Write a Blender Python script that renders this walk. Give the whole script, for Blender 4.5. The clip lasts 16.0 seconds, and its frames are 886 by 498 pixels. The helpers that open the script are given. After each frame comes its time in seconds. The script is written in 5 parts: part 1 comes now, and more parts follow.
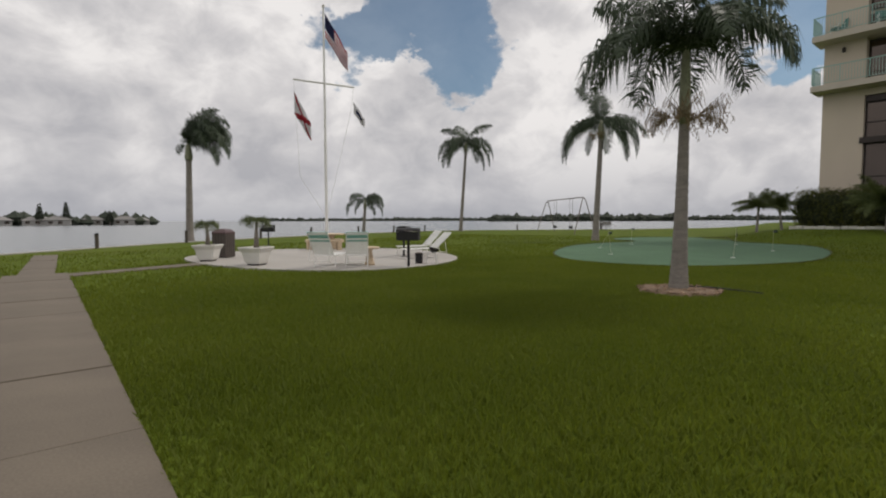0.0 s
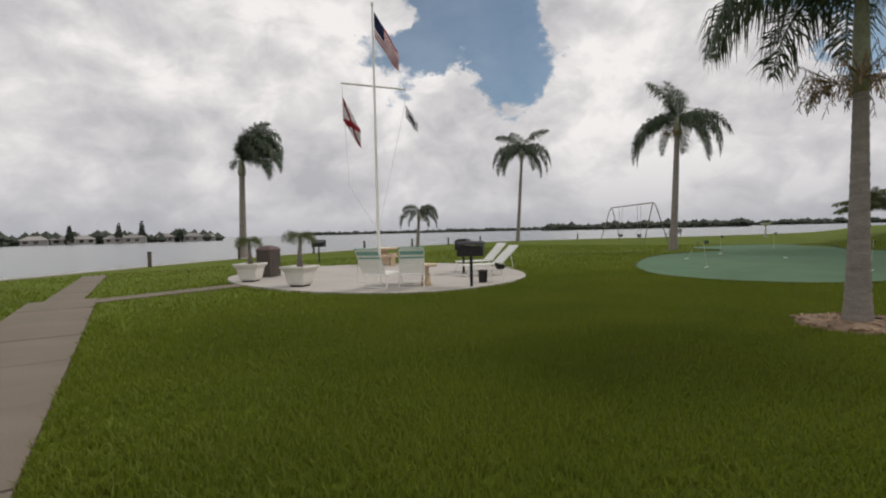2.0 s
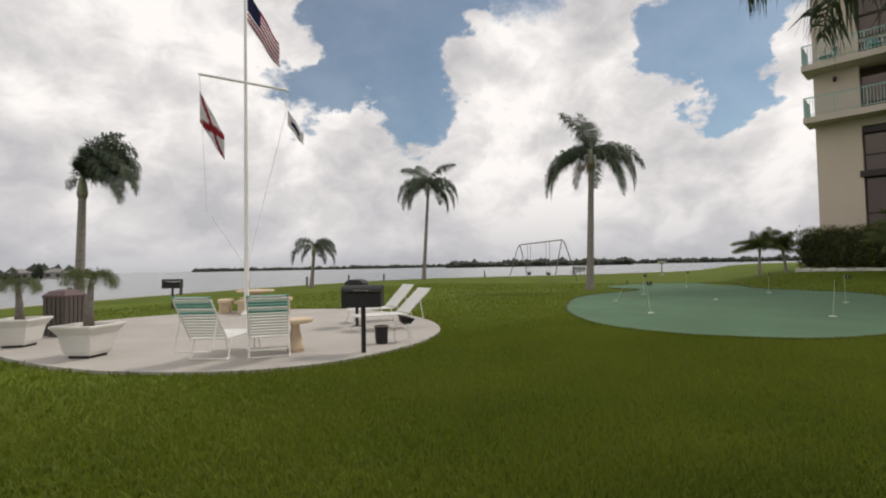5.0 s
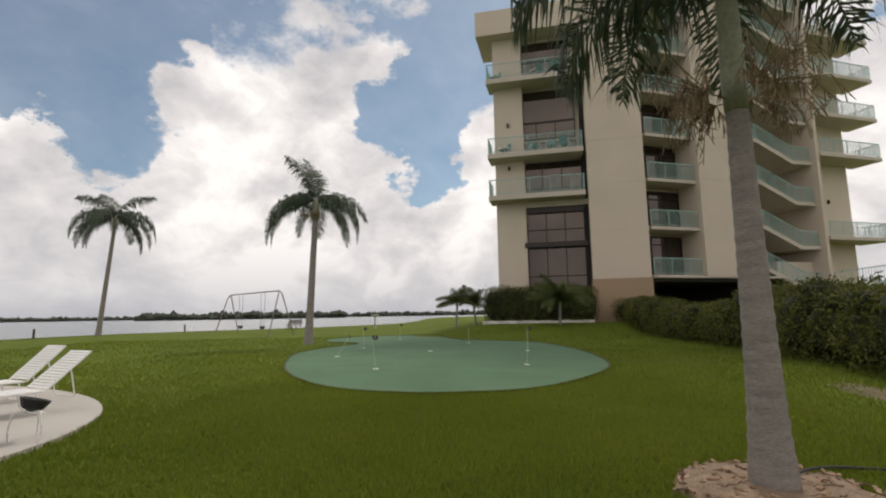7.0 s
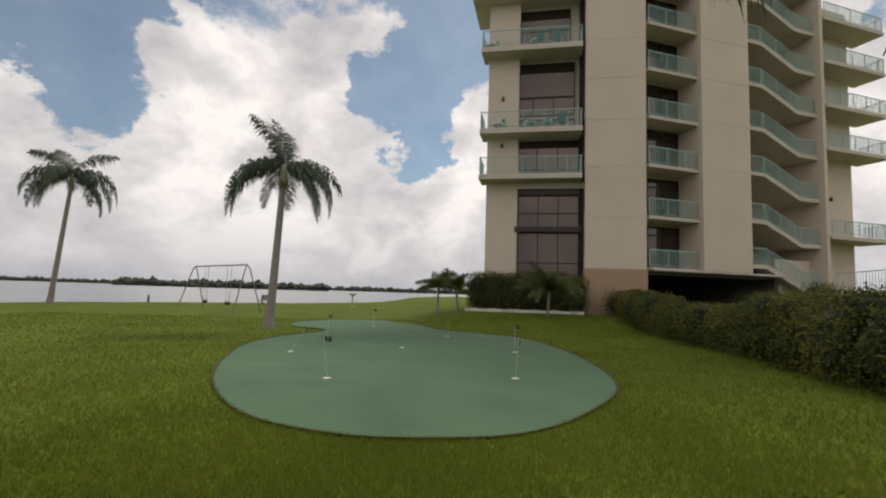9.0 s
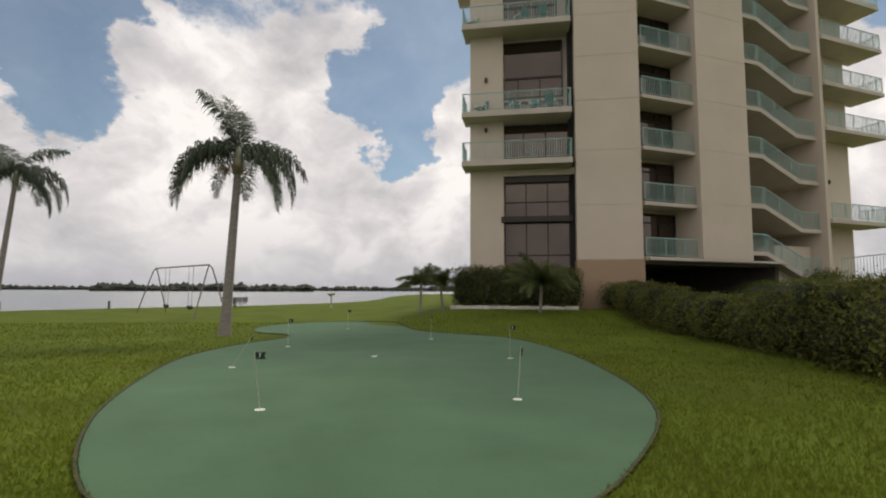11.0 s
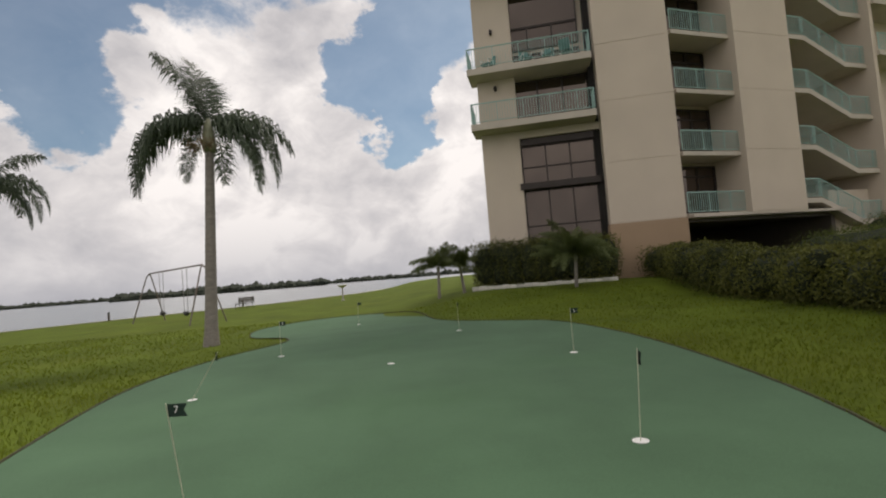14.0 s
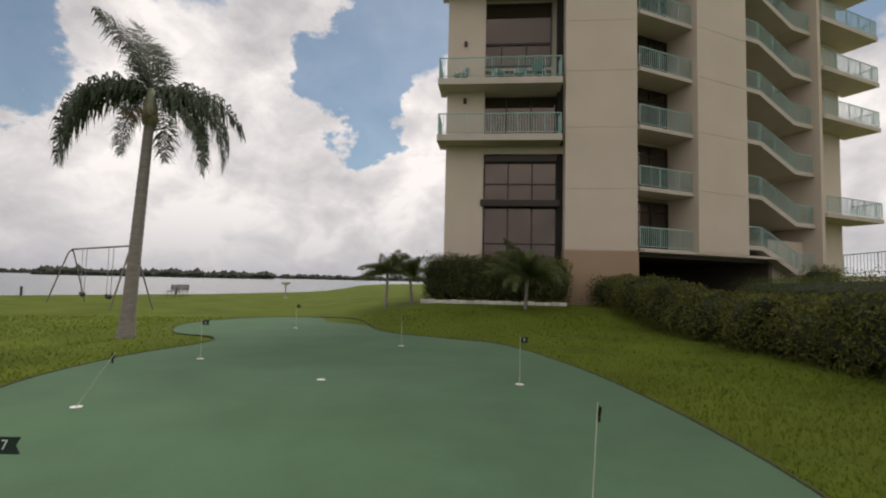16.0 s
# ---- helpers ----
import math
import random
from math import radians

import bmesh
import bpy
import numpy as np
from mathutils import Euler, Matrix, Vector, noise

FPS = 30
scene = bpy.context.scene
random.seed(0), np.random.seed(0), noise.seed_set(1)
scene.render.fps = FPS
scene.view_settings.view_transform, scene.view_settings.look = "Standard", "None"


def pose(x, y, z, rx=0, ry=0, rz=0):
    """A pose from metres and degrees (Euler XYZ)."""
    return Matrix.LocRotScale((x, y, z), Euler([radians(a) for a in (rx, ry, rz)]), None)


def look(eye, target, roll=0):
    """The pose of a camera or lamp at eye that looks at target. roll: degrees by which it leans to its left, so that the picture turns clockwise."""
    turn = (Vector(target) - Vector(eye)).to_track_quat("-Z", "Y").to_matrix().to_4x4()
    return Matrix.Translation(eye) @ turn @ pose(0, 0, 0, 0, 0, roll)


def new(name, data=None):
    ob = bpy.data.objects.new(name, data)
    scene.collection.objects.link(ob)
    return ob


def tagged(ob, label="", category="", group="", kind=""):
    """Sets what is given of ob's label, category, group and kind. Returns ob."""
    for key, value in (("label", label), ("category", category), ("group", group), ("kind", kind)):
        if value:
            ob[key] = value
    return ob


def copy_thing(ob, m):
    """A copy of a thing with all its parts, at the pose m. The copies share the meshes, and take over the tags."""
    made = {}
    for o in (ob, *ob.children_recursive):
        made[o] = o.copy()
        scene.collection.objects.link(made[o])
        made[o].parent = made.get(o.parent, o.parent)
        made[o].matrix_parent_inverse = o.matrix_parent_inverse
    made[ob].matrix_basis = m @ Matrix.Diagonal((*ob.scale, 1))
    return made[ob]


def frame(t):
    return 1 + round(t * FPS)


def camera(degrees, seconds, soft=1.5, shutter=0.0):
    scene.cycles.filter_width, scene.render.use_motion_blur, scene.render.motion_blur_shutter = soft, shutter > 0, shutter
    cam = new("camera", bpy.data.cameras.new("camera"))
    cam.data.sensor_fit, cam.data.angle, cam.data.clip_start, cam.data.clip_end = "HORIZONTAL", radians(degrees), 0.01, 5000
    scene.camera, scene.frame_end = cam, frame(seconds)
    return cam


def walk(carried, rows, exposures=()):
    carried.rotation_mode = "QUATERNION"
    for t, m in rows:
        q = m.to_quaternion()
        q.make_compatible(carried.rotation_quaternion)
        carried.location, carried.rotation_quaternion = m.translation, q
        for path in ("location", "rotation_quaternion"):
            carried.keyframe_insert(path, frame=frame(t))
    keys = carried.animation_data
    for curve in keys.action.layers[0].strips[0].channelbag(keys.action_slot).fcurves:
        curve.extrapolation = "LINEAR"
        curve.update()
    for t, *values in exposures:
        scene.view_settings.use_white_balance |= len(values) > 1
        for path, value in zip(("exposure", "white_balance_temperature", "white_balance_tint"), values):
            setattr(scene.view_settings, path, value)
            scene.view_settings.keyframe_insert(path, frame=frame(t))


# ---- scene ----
cam = camera(83.4, 16.0, soft=2.1)


def facing(eye, yaw, pitch, roll):
    """A camera pose at eye from its heading, pitch and roll in degrees."""
    a, b = radians(yaw), radians(pitch)
    return look(eye, Vector(eye) + Vector((-math.sin(a) * math.cos(b), math.cos(a) * math.cos(b), math.sin(b))), -roll)


# seconds, eye, heading, pitch, roll
ROWS = [
    (0.0, (0.077, 0.021, 1.092), -57.57, -3.32, 0.16),
    (0.5, (0.389, 0.241, 1.135), -52.71, -2.35, 0.64),
    (1.0, (0.758, 0.541, 1.136), -53.37, -2.38, -0.63),
    (1.5, (1.142, 0.871, 1.103), -54.35, -1.10, 2.29),
    (2.0, (1.366, 1.206, 1.120), -51.47, -1.99, 1.34),
    (2.5, (1.637, 1.496, 1.157), -53.51, -0.85, 1.54),
    (3.0, (1.946, 1.740, 1.174), -53.21, -1.97, -0.23),
    (5.5, (4.444, 3.066, 1.135), -67.02, 3.94, 0.24),
    (6.0, (4.645, 3.151, 1.127), -74.56, 5.24, -1.36),
    (6.5, (4.828, 3.314, 1.110), -87.28, 7.30, 1.10),
    (7.0, (5.281, 3.357, 1.140), -94.43, 7.51, 0.90),
    (7.5, (5.886, 3.260, 1.235), -96.10, 5.86, -2.40),
    (8.0, (6.465, 3.147, 1.335), -97.03, 5.71, -1.03),
    (8.5, (6.982, 3.066, 1.425), -96.29, 5.61, 0.40),
    (9.0, (7.463, 3.005, 1.520), -96.07, 5.04, -1.79),
    (11.5, (10.316, 2.552, 1.478), -98.11, 4.69, -0.15),
    (12.0, (10.826, 2.526, 1.462), -95.97, 2.51, -1.83),
    (12.5, (11.312, 2.503, 1.438), -98.23, 2.29, 0.42),
    (13.0, (11.815, 2.500, 1.429), -96.24, 2.47, -0.17),
    (13.5, (12.276, 2.515, 1.431), -93.08, -0.32, -1.77),
    (14.0, (12.710, 2.524, 1.444), -96.52, 2.87, 4.54),
    (14.5, (13.087, 2.531, 1.468), -97.80, 4.04, 0.35),
    (15.0, (13.360, 2.540, 1.491), -95.10, 3.98, -1.53),
    (15.5, (13.462, 2.486, 1.495), -97.25, 3.15, -0.37),
    (16.0, (13.330, 2.394, 1.550), -101.92, 3.71, -1.29),
]
# seconds, stops, kelvin, tint: the camera opens up as it turns from the bright bay
EXPOSURES = [(0.0, -0.26, 6600, 12), (3.0, -0.12, 6600, 12), (5.5, 0.0, 6750, 12), (7.5, 0.08, 6800, 13), (9.0, -0.04, 6800, 13), (16.0, -0.04, 6800, 14)]
walk(cam, [(t, facing(e, a, b, r)) for t, e, a, b, r in ROWS], EXPOSURES)

# light: clear gaps in the cloud (heading, elevation, spread, amount), blue sky gain, sun
GAPS = [(-53, 25, 0.15, 0.58), (-60, 19, 0.11, 0.45), (-47, 19, 0.09, 0.4), (-90, 23, 0.13, 0.6), (-92, 16, 0.08, 0.45), (-97, 32, 0.20, 0.5), (-70, 40, 0.30, 0.4), (-60, 31, 0.16, 0.45), (-142, 26, 0.10, 0.4)]
SKY_BLUE = (0.056, 0.072, 0.074)
CLOUD = 0.99
SUN_POWER = 1.7

# ---- world and sun ----
world = bpy.data.worlds.new("sky_world")
scene.world = world
world.use_nodes = True
wt = world.node_tree
wt.nodes.clear()


def wn(kind, **kw):
    n = wt.nodes.new(kind)
    for k, v in kw.items():
        n.inputs[k].default_value = v
    return n


def wmath(op, a, b=None, c=None):
    n = wt.nodes.new("ShaderNodeMath")
    n.operation = op
    for i, v in enumerate((a, b, c)):
        if v is None:
            continue
        if isinstance(v, (int, float)):
            n.inputs[i].default_value = v
        else:
            wt.links.new(v, n.inputs[i])
    return n.outputs[0]


SUN_EL, SUN_AZ = radians(51), radians(118)
sky = wt.nodes.new("ShaderNodeTexSky")
sky.sky_type, sky.sun_disc = "NISHITA", False
sky.sun_elevation, sky.sun_rotation = SUN_EL, SUN_AZ
sky.air_density, sky.dust_density = 1.0, 0.6
coord = wt.nodes.new("ShaderNodeTexCoord")
sep = wt.nodes.new("ShaderNodeSeparateXYZ")
wt.links.new(coord.outputs["Generated"], sep.inputs[0])
# cloud noise in the direction of view, a little flattened
comb = wt.nodes.new("ShaderNodeVectorMath")
comb.operation = "MULTIPLY"
comb.inputs[1].default_value = (1.0, 1.0, 1.45)
wt.links.new(coord.outputs["Generated"], comb.inputs[0])
big = wn("ShaderNodeTexNoise", Scale=3.4, Detail=7.0, Roughness=0.52, Distortion=0.2)
wt.links.new(comb.outputs[0], big.inputs["Vector"])
fine = wn("ShaderNodeTexNoise", Scale=12.0, Detail=9.0, Roughness=0.6, Distortion=0.4)
wt.links.new(comb.outputs[0], fine.inputs["Vector"])
puff = wn("ShaderNodeTexNoise", Scale=4.2, Detail=7.0, Roughness=0.5, Distortion=0.45)
wt.links.new(comb.outputs[0], puff.inputs["Vector"])


# a ragged direction, so that the gaps get torn edges
warp = wn("ShaderNodeTexNoise", Scale=6.0, Detail=6.0, Roughness=0.6)
wt.links.new(comb.outputs[0], warp.inputs["Vector"])
shift = wt.nodes.new("ShaderNodeVectorMath")
shift.operation = "MULTIPLY_ADD"
wt.links.new(warp.outputs["Color"], shift.inputs[0])
shift.inputs[1].default_value, shift.inputs[2].default_value = (0.34, 0.34, 0.34), (-0.17, -0.17, -0.17)
ragged = wt.nodes.new("ShaderNodeVectorMath")
ragged.operation = "ADD"
wt.links.new(coord.outputs["Generated"], ragged.inputs[0])
wt.links.new(shift.outputs[0], ragged.inputs[1])


def toward(yaw, elev, spread):
    """A soft mask round one direction of the sky, for the clear gaps between the cloud banks."""
    a, b = radians(yaw), radians(elev)
    dv = (-math.sin(a) * math.cos(b), math.cos(a) * math.cos(b), math.sin(b))
    n = wt.nodes.new("ShaderNodeVectorMath")
    n.operation = "DISTANCE"
    nn = wt.nodes.new("ShaderNodeVectorMath")
    nn.operation = "NORMALIZE"
    wt.links.new(ragged.outputs[0], nn.inputs[0])
    wt.links.new(nn.outputs[0], n.inputs[0])
    n.inputs[1].default_value = dv
    q = wmath("DIVIDE", n.outputs["Value"], spread)
    return wmath("MAXIMUM", wmath("SUBTRACT", 1.0, wmath("MULTIPLY", q, q)), 0.0)


cover = wmath("ADD", wmath("MULTIPLY", big.outputs["Fac"], 0.75), wmath("ADD", wmath("MULTIPLY", fine.outputs["Fac"], 0.45), 0.17))
for yaw, elev, spread, amount in GAPS:
    cover = wmath("SUBTRACT", cover, wmath("MULTIPLY", toward(yaw, elev, spread), amount))
low = wmath("MAXIMUM", wmath("SUBTRACT", 1.0, wmath("MULTIPLY", sep.outputs[2], 4.5)), 0.0)
cover = wmath("ADD", cover, wmath("MULTIPLY", low, 0.22))
edge = wt.nodes.new("ShaderNodeMapRange")
edge.interpolation_type = "SMOOTHSTEP"
wt.links.new(cover, edge.inputs["Value"])
edge.inputs["To Min"].default_value = 0.16
edge.inputs["From Min"].default_value, edge.inputs["From Max"].default_value = 0.46, 0.63
shade = wt.nodes.new("ShaderNodeValToRGB")
wt.links.new(wmath("ADD", wmath("MULTIPLY", fine.outputs["Fac"], 0.36), wmath("MULTIPLY", puff.outputs["Fac"], 0.68)), shade.inputs[0])
shade.color_ramp.elements[0].position, shade.color_ramp.elements[0].color = 0.43, (1.0, 0.99, 0.975, 1)
shade.color_ramp.elements[1].position, shade.color_ramp.elements[1].color = 0.66, (0.55, 0.555, 0.58, 1)
mid = shade.color_ramp.elements.new(0.53)
mid.color = (0.77, 0.765, 0.77, 1)
# a grey band of far rain cloud over the horizon
band = wt.nodes.new("ShaderNodeMix")
band.data_type = "RGBA"
wt.links.new(wmath("MULTIPLY", wmath("POWER", low, 1.9), 0.78), band.inputs["Factor"])
wt.links.new(shade.outputs[0], band.inputs[6])
band.inputs[7].default_value = (0.40, 0.42, 0.47, 1)
gain = wt.nodes.new("ShaderNodeMix")
gain.data_type, gain.blend_type = "RGBA", "MULTIPLY"
gain.inputs["Factor"].default_value = 1.0
gain.inputs[7].default_value = (*SKY_BLUE, 1)
wt.links.new(sky.outputs[0], gain.inputs[6])
both = wt.nodes.new("ShaderNodeMix")
both.data_type = "RGBA"
wt.links.new(edge.outputs[0], both.inputs["Factor"])
wt.links.new(gain.outputs[2], both.inputs[6])
lit = wt.nodes.new("ShaderNodeMix")
lit.data_type, lit.blend_type = "RGBA", "MULTIPLY"
lit.inputs["Factor"].default_value = 1.0
lit.inputs[7].default_value = (CLOUD, CLOUD, CLOUD, 1)
wt.links.new(band.outputs[2], lit.inputs[6])
wt.links.new(lit.outputs[2], both.inputs[7])
back = wt.nodes.new("ShaderNodeBackground")
wt.links.new(both.outputs[2], back.inputs[0])
back.inputs[1].default_value = 1.0
wt.links.new(back.outputs[0], wt.nodes.new("ShaderNodeOutputWorld").inputs[0])

sun = new("sun", bpy.data.lights.new("sun", "SUN"))
sun.data.energy, sun.data.angle, sun.data.color = SUN_POWER, radians(10), (1.0, 0.95, 0.88)
sun.matrix_world = look((0, 0, 0), (-math.sin(SUN_AZ) * math.cos(SUN_EL), -math.cos(SUN_AZ) * math.cos(SUN_EL), -math.sin(SUN_EL)))

# ---- materials ----


def material(name, base, rough=0.8, metal=0.0, spread=0.25, scale=6.0, grain=60.0, bump=0.2, dist=0.01, stains=0.0, stain=(0.1, 0.09, 0.07), per_object=0.0, coat=0.0, spec=0.5, stretch=(1, 1, 1), sheen=0.0):
    """A surface with variation at two scales, fine relief, and stains of their own shape."""
    m = bpy.data.materials.new(name)
    m.use_nodes = True
    nt = m.node_tree
    b = nt.nodes["Principled BSDF"]
    b.inputs["Roughness"].default_value, b.inputs["Metallic"].default_value = rough, metal
    b.inputs["Specular IOR Level"].default_value = spec
    b.inputs["Coat Weight"].default_value = coat
    tc = nt.nodes.new("ShaderNodeTexCoord")
    mp = nt.nodes.new("ShaderNodeMapping")
    mp.inputs["Scale"].default_value = stretch
    nt.links.new(tc.outputs["Object"], mp.inputs[0])
    n1, n2 = nt.nodes.new("ShaderNodeTexNoise"), nt.nodes.new("ShaderNodeTexNoise")
    for n, s, dt in ((n1, scale, 5.0), (n2, grain, 3.0)):
        n.inputs["Scale"].default_value, n.inputs["Detail"].default_value = s, dt
        nt.links.new(mp.outputs[0], n.inputs["Vector"])
    mix = nt.nodes.new("ShaderNodeMath")
    mix.operation = "MULTIPLY_ADD"
    nt.links.new(n2.outputs["Fac"], mix.inputs[0])
    mix.inputs[1].default_value = 0.5
    half = nt.nodes.new("ShaderNodeMath")
    half.operation = "MULTIPLY"
    half.inputs[1].default_value = 0.5
    nt.links.new(n1.outputs["Fac"], half.inputs[0])
    nt.links.new(half.outputs[0], mix.inputs[2])
    ramp = nt.nodes.new("ShaderNodeValToRGB")
    lo = [c * (1 - spread) for c in base]
    hi = [min(c * (1 + spread), 1.0) for c in base]
    ramp.color_ramp.elements[0].position, ramp.color_ramp.elements[0].color = 0.34, (*lo, 1)
    ramp.color_ramp.elements[1].position, ramp.color_ramp.elements[1].color = 0.66, (*hi, 1)
    nt.links.new(mix.outputs[0], ramp.inputs[0])
    out = ramp.outputs[0]
    if stains:
        n3 = nt.nodes.new("ShaderNodeTexNoise")
        n3.inputs["Scale"].default_value, n3.inputs["Detail"].default_value = scale * 0.35, 8.0
        nt.links.new(tc.outputs["Object"], n3.inputs["Vector"])
        r3 = nt.nodes.new("ShaderNodeMapRange")
        r3.inputs["From Min"].default_value, r3.inputs["From Max"].default_value, r3.inputs["To Max"].default_value = 0.52, 0.72, stains
        nt.links.new(n3.outputs["Fac"], r3.inputs["Value"])
        mx = nt.nodes.new("ShaderNodeMix")
        mx.data_type = "RGBA"
        nt.links.new(r3.outputs[0], mx.inputs["Factor"])
        nt.links.new(out, mx.inputs[6])
        mx.inputs[7].default_value = (*stain, 1)
        out = mx.outputs[2]
    if per_object:
        info = nt.nodes.new("ShaderNodeObjectInfo")
        hs = nt.nodes.new("ShaderNodeHueSaturation")
        mr = nt.nodes.new("ShaderNodeMapRange")
        mr.inputs["To Min"].default_value, mr.inputs["To Max"].default_value = 1 - per_object, 1 + per_object
        nt.links.new(info.outputs["Random"], mr.inputs["Value"])
        nt.links.new(mr.outputs[0], hs.inputs["Value"])
        nt.links.new(out, hs.inputs["Color"])
        out = hs.outputs[0]
    nt.links.new(out, b.inputs["Base Color"])
    if bump:
        bp = nt.nodes.new("ShaderNodeBump")
        bp.inputs["Strength"].default_value, bp.inputs["Distance"].default_value = bump, dist
        nt.links.new(mix.outputs[0], bp.inputs["Height"])
        nt.links.new(bp.outputs[0], b.inputs["Normal"])
    return m


def leafy(name, a, c, rough=0.55, thin=0.25):
    """Leaves whose tone varies from one leaf to the next."""
    m = bpy.data.materials.new(name)
    m.use_nodes = True
    nt = m.node_tree
    b = nt.nodes["Principled BSDF"]
    b.inputs["Roughness"].default_value = rough
    b.inputs["Specular IOR Level"].default_value = 0.3
    g = nt.nodes.new("ShaderNodeNewGeometry")
    r = nt.nodes.new("ShaderNodeValToRGB")
    r.color_ramp.elements[0].color, r.color_ramp.elements[1].color = (*a, 1), (*c, 1)
    tc = nt.nodes.new("ShaderNodeTexCoord")
    n = nt.nodes.new("ShaderNodeTexNoise")
    n.inputs["Scale"].default_value, n.inputs["Detail"].default_value = 0.55, 4.0
    nt.links.new(tc.outputs["Object"], n.inputs["Vector"])
    mr = nt.nodes.new("ShaderNodeMapRange")
    mr.inputs["From Min"].default_value, mr.inputs["From Max"].default_value = 0.35, 0.65
    nt.links.new(n.outputs["Fac"], mr.inputs["Value"])
    av = nt.nodes.new("ShaderNodeMath")
    av.operation = "MULTIPLY_ADD"
    nt.links.new(g.outputs["Random Per Island"], av.inputs[0])
    av.inputs[1].default_value = 0.55
    hf = nt.nodes.new("ShaderNodeMath")
    hf.operation = "MULTIPLY"
    hf.inputs[1].default_value = 0.45
    nt.links.new(mr.outputs[0], hf.inputs[0])
    nt.links.new(hf.outputs[0], av.inputs[2])
    nt.links.new(av.outputs[0], r.inputs[0])
    nt.links.new(r.outputs[0], b.inputs["Base Color"])
    if thin:
        tl = nt.nodes.new("ShaderNodeBsdfTranslucent")
        nt.links.new(r.outputs[0], tl.inputs[0])
        ms = nt.nodes.new("ShaderNodeMixShader")
        ms.inputs[0].default_value = thin
        nt.links.new(b.outputs[0], ms.inputs[1])
        nt.links.new(tl.outputs[0], ms.inputs[2])
        nt.links.new(ms.outputs[0], nt.nodes["Material Output"].inputs[0])
    return m


M_LAWN = material("lawn", (0.086, 0.118, 0.012), 0.95, spread=0.35, scale=0.45, grain=22, bump=0.6, dist=0.03, stains=0.45, stain=(0.11, 0.12, 0.016), spec=0.1)
M_BLADE = leafy("grass_blade", (0.108, 0.146, 0.013), (0.172, 0.206, 0.021), 0.6, 0.5)
M_PATH = material("path_concrete", (0.142, 0.116, 0.086), 0.85, spread=0.2, scale=1.3, grain=70, bump=0.15, stains=0.5, stain=(0.105, 0.085, 0.063))
M_PATIO = material("patio_concrete", (0.39, 0.365, 0.33), 0.8, spread=0.12, scale=1.0, grain=60, bump=0.12, stains=0.35, stain=(0.29, 0.265, 0.235))
M_TURF = material("putting_turf", (0.074, 0.142, 0.077), 0.95, spread=0.2, scale=0.8, grain=140, bump=0.25, dist=0.006, stains=0.5, stain=(0.058, 0.130, 0.056), spec=0.15)
M_TURF.node_tree.nodes["Principled BSDF"].inputs["Sheen Weight"].default_value = 0.045
M_TURF.node_tree.nodes["Principled BSDF"].inputs["Sheen Roughness"].default_value = 0.45
M_SOIL = material("soil_edge", (0.058, 0.058, 0.024), 0.95, spread=0.4, scale=6, grain=50, bump=0.8, dist=0.02)
M_MULCH = material("mulch", (0.20, 0.14, 0.09), 0.95, spread=0.5, scale=9, grain=60, bump=0.9, dist=0.02)
M_CHIP = material("bark_chip", (0.24, 0.16, 0.10), 0.9, spread=0.3, per_object=0.4)
M_TRUNK = material("palm_trunk", (0.235, 0.21, 0.185), 0.9, spread=0.3, scale=5, grain=40, bump=0.7, dist=0.02, stains=0.4, stain=(0.16, 0.14, 0.12), stretch=(1, 1, 4))
M_SHAFT = material("crownshaft", (0.20, 0.21, 0.13), 0.6, spread=0.25, scale=5, grain=30, bump=0.2, stains=0.4, stain=(0.22, 0.16, 0.09))
M_FROND = leafy("palm_frond", (0.036, 0.056, 0.034), (0.105, 0.135, 0.080), 0.5, 0.25)
M_PALMLET = leafy("small_palm_leaf", (0.050, 0.072, 0.020), (0.150, 0.175, 0.060), 0.6, 0.3)
M_DRY = leafy("dry_frond", (0.16, 0.10, 0.04), (0.30, 0.20, 0.09), 0.7, 0.25)
M_SEED = leafy("seed_stalk", (0.12, 0.085, 0.045), (0.29, 0.21, 0.12), 0.8, 0.0)
M_HEDGE = leafy("hedge_leaf", (0.018, 0.027, 0.009), (0.175, 0.180, 0.038), 0.75, 0.3)
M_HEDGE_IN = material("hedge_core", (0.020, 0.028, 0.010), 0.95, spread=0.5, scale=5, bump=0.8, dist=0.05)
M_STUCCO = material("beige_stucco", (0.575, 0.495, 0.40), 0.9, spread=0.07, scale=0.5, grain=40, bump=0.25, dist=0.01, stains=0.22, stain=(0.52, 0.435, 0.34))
M_TAN = material("tan_stucco", (0.36, 0.255, 0.165), 0.9, spread=0.08, scale=0.6, grain=40, bump=0.25, dist=0.01, stains=0.25, stain=(0.30, 0.21, 0.135))
M_SLAB = material("balcony_slab", (0.50, 0.45, 0.38), 0.85, spread=0.1, scale=1.0, grain=40, bump=0.15, stains=0.3, stain=(0.36, 0.32, 0.26))
M_TEAL = material("teal_railing_paint", (0.29, 0.46, 0.42), 0.45, spread=0.1, scale=4, grain=80, bump=0.05)
M_BRONZE = material("bronze_frame", (0.035, 0.027, 0.022), 0.4, 0.4, spread=0.2, scale=6, bump=0.05)
# near-black; on the carport's back wall it stands for shade
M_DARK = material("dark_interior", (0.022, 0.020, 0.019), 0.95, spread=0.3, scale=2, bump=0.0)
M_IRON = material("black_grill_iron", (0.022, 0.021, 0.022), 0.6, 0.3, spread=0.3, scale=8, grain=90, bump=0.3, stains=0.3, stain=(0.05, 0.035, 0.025))
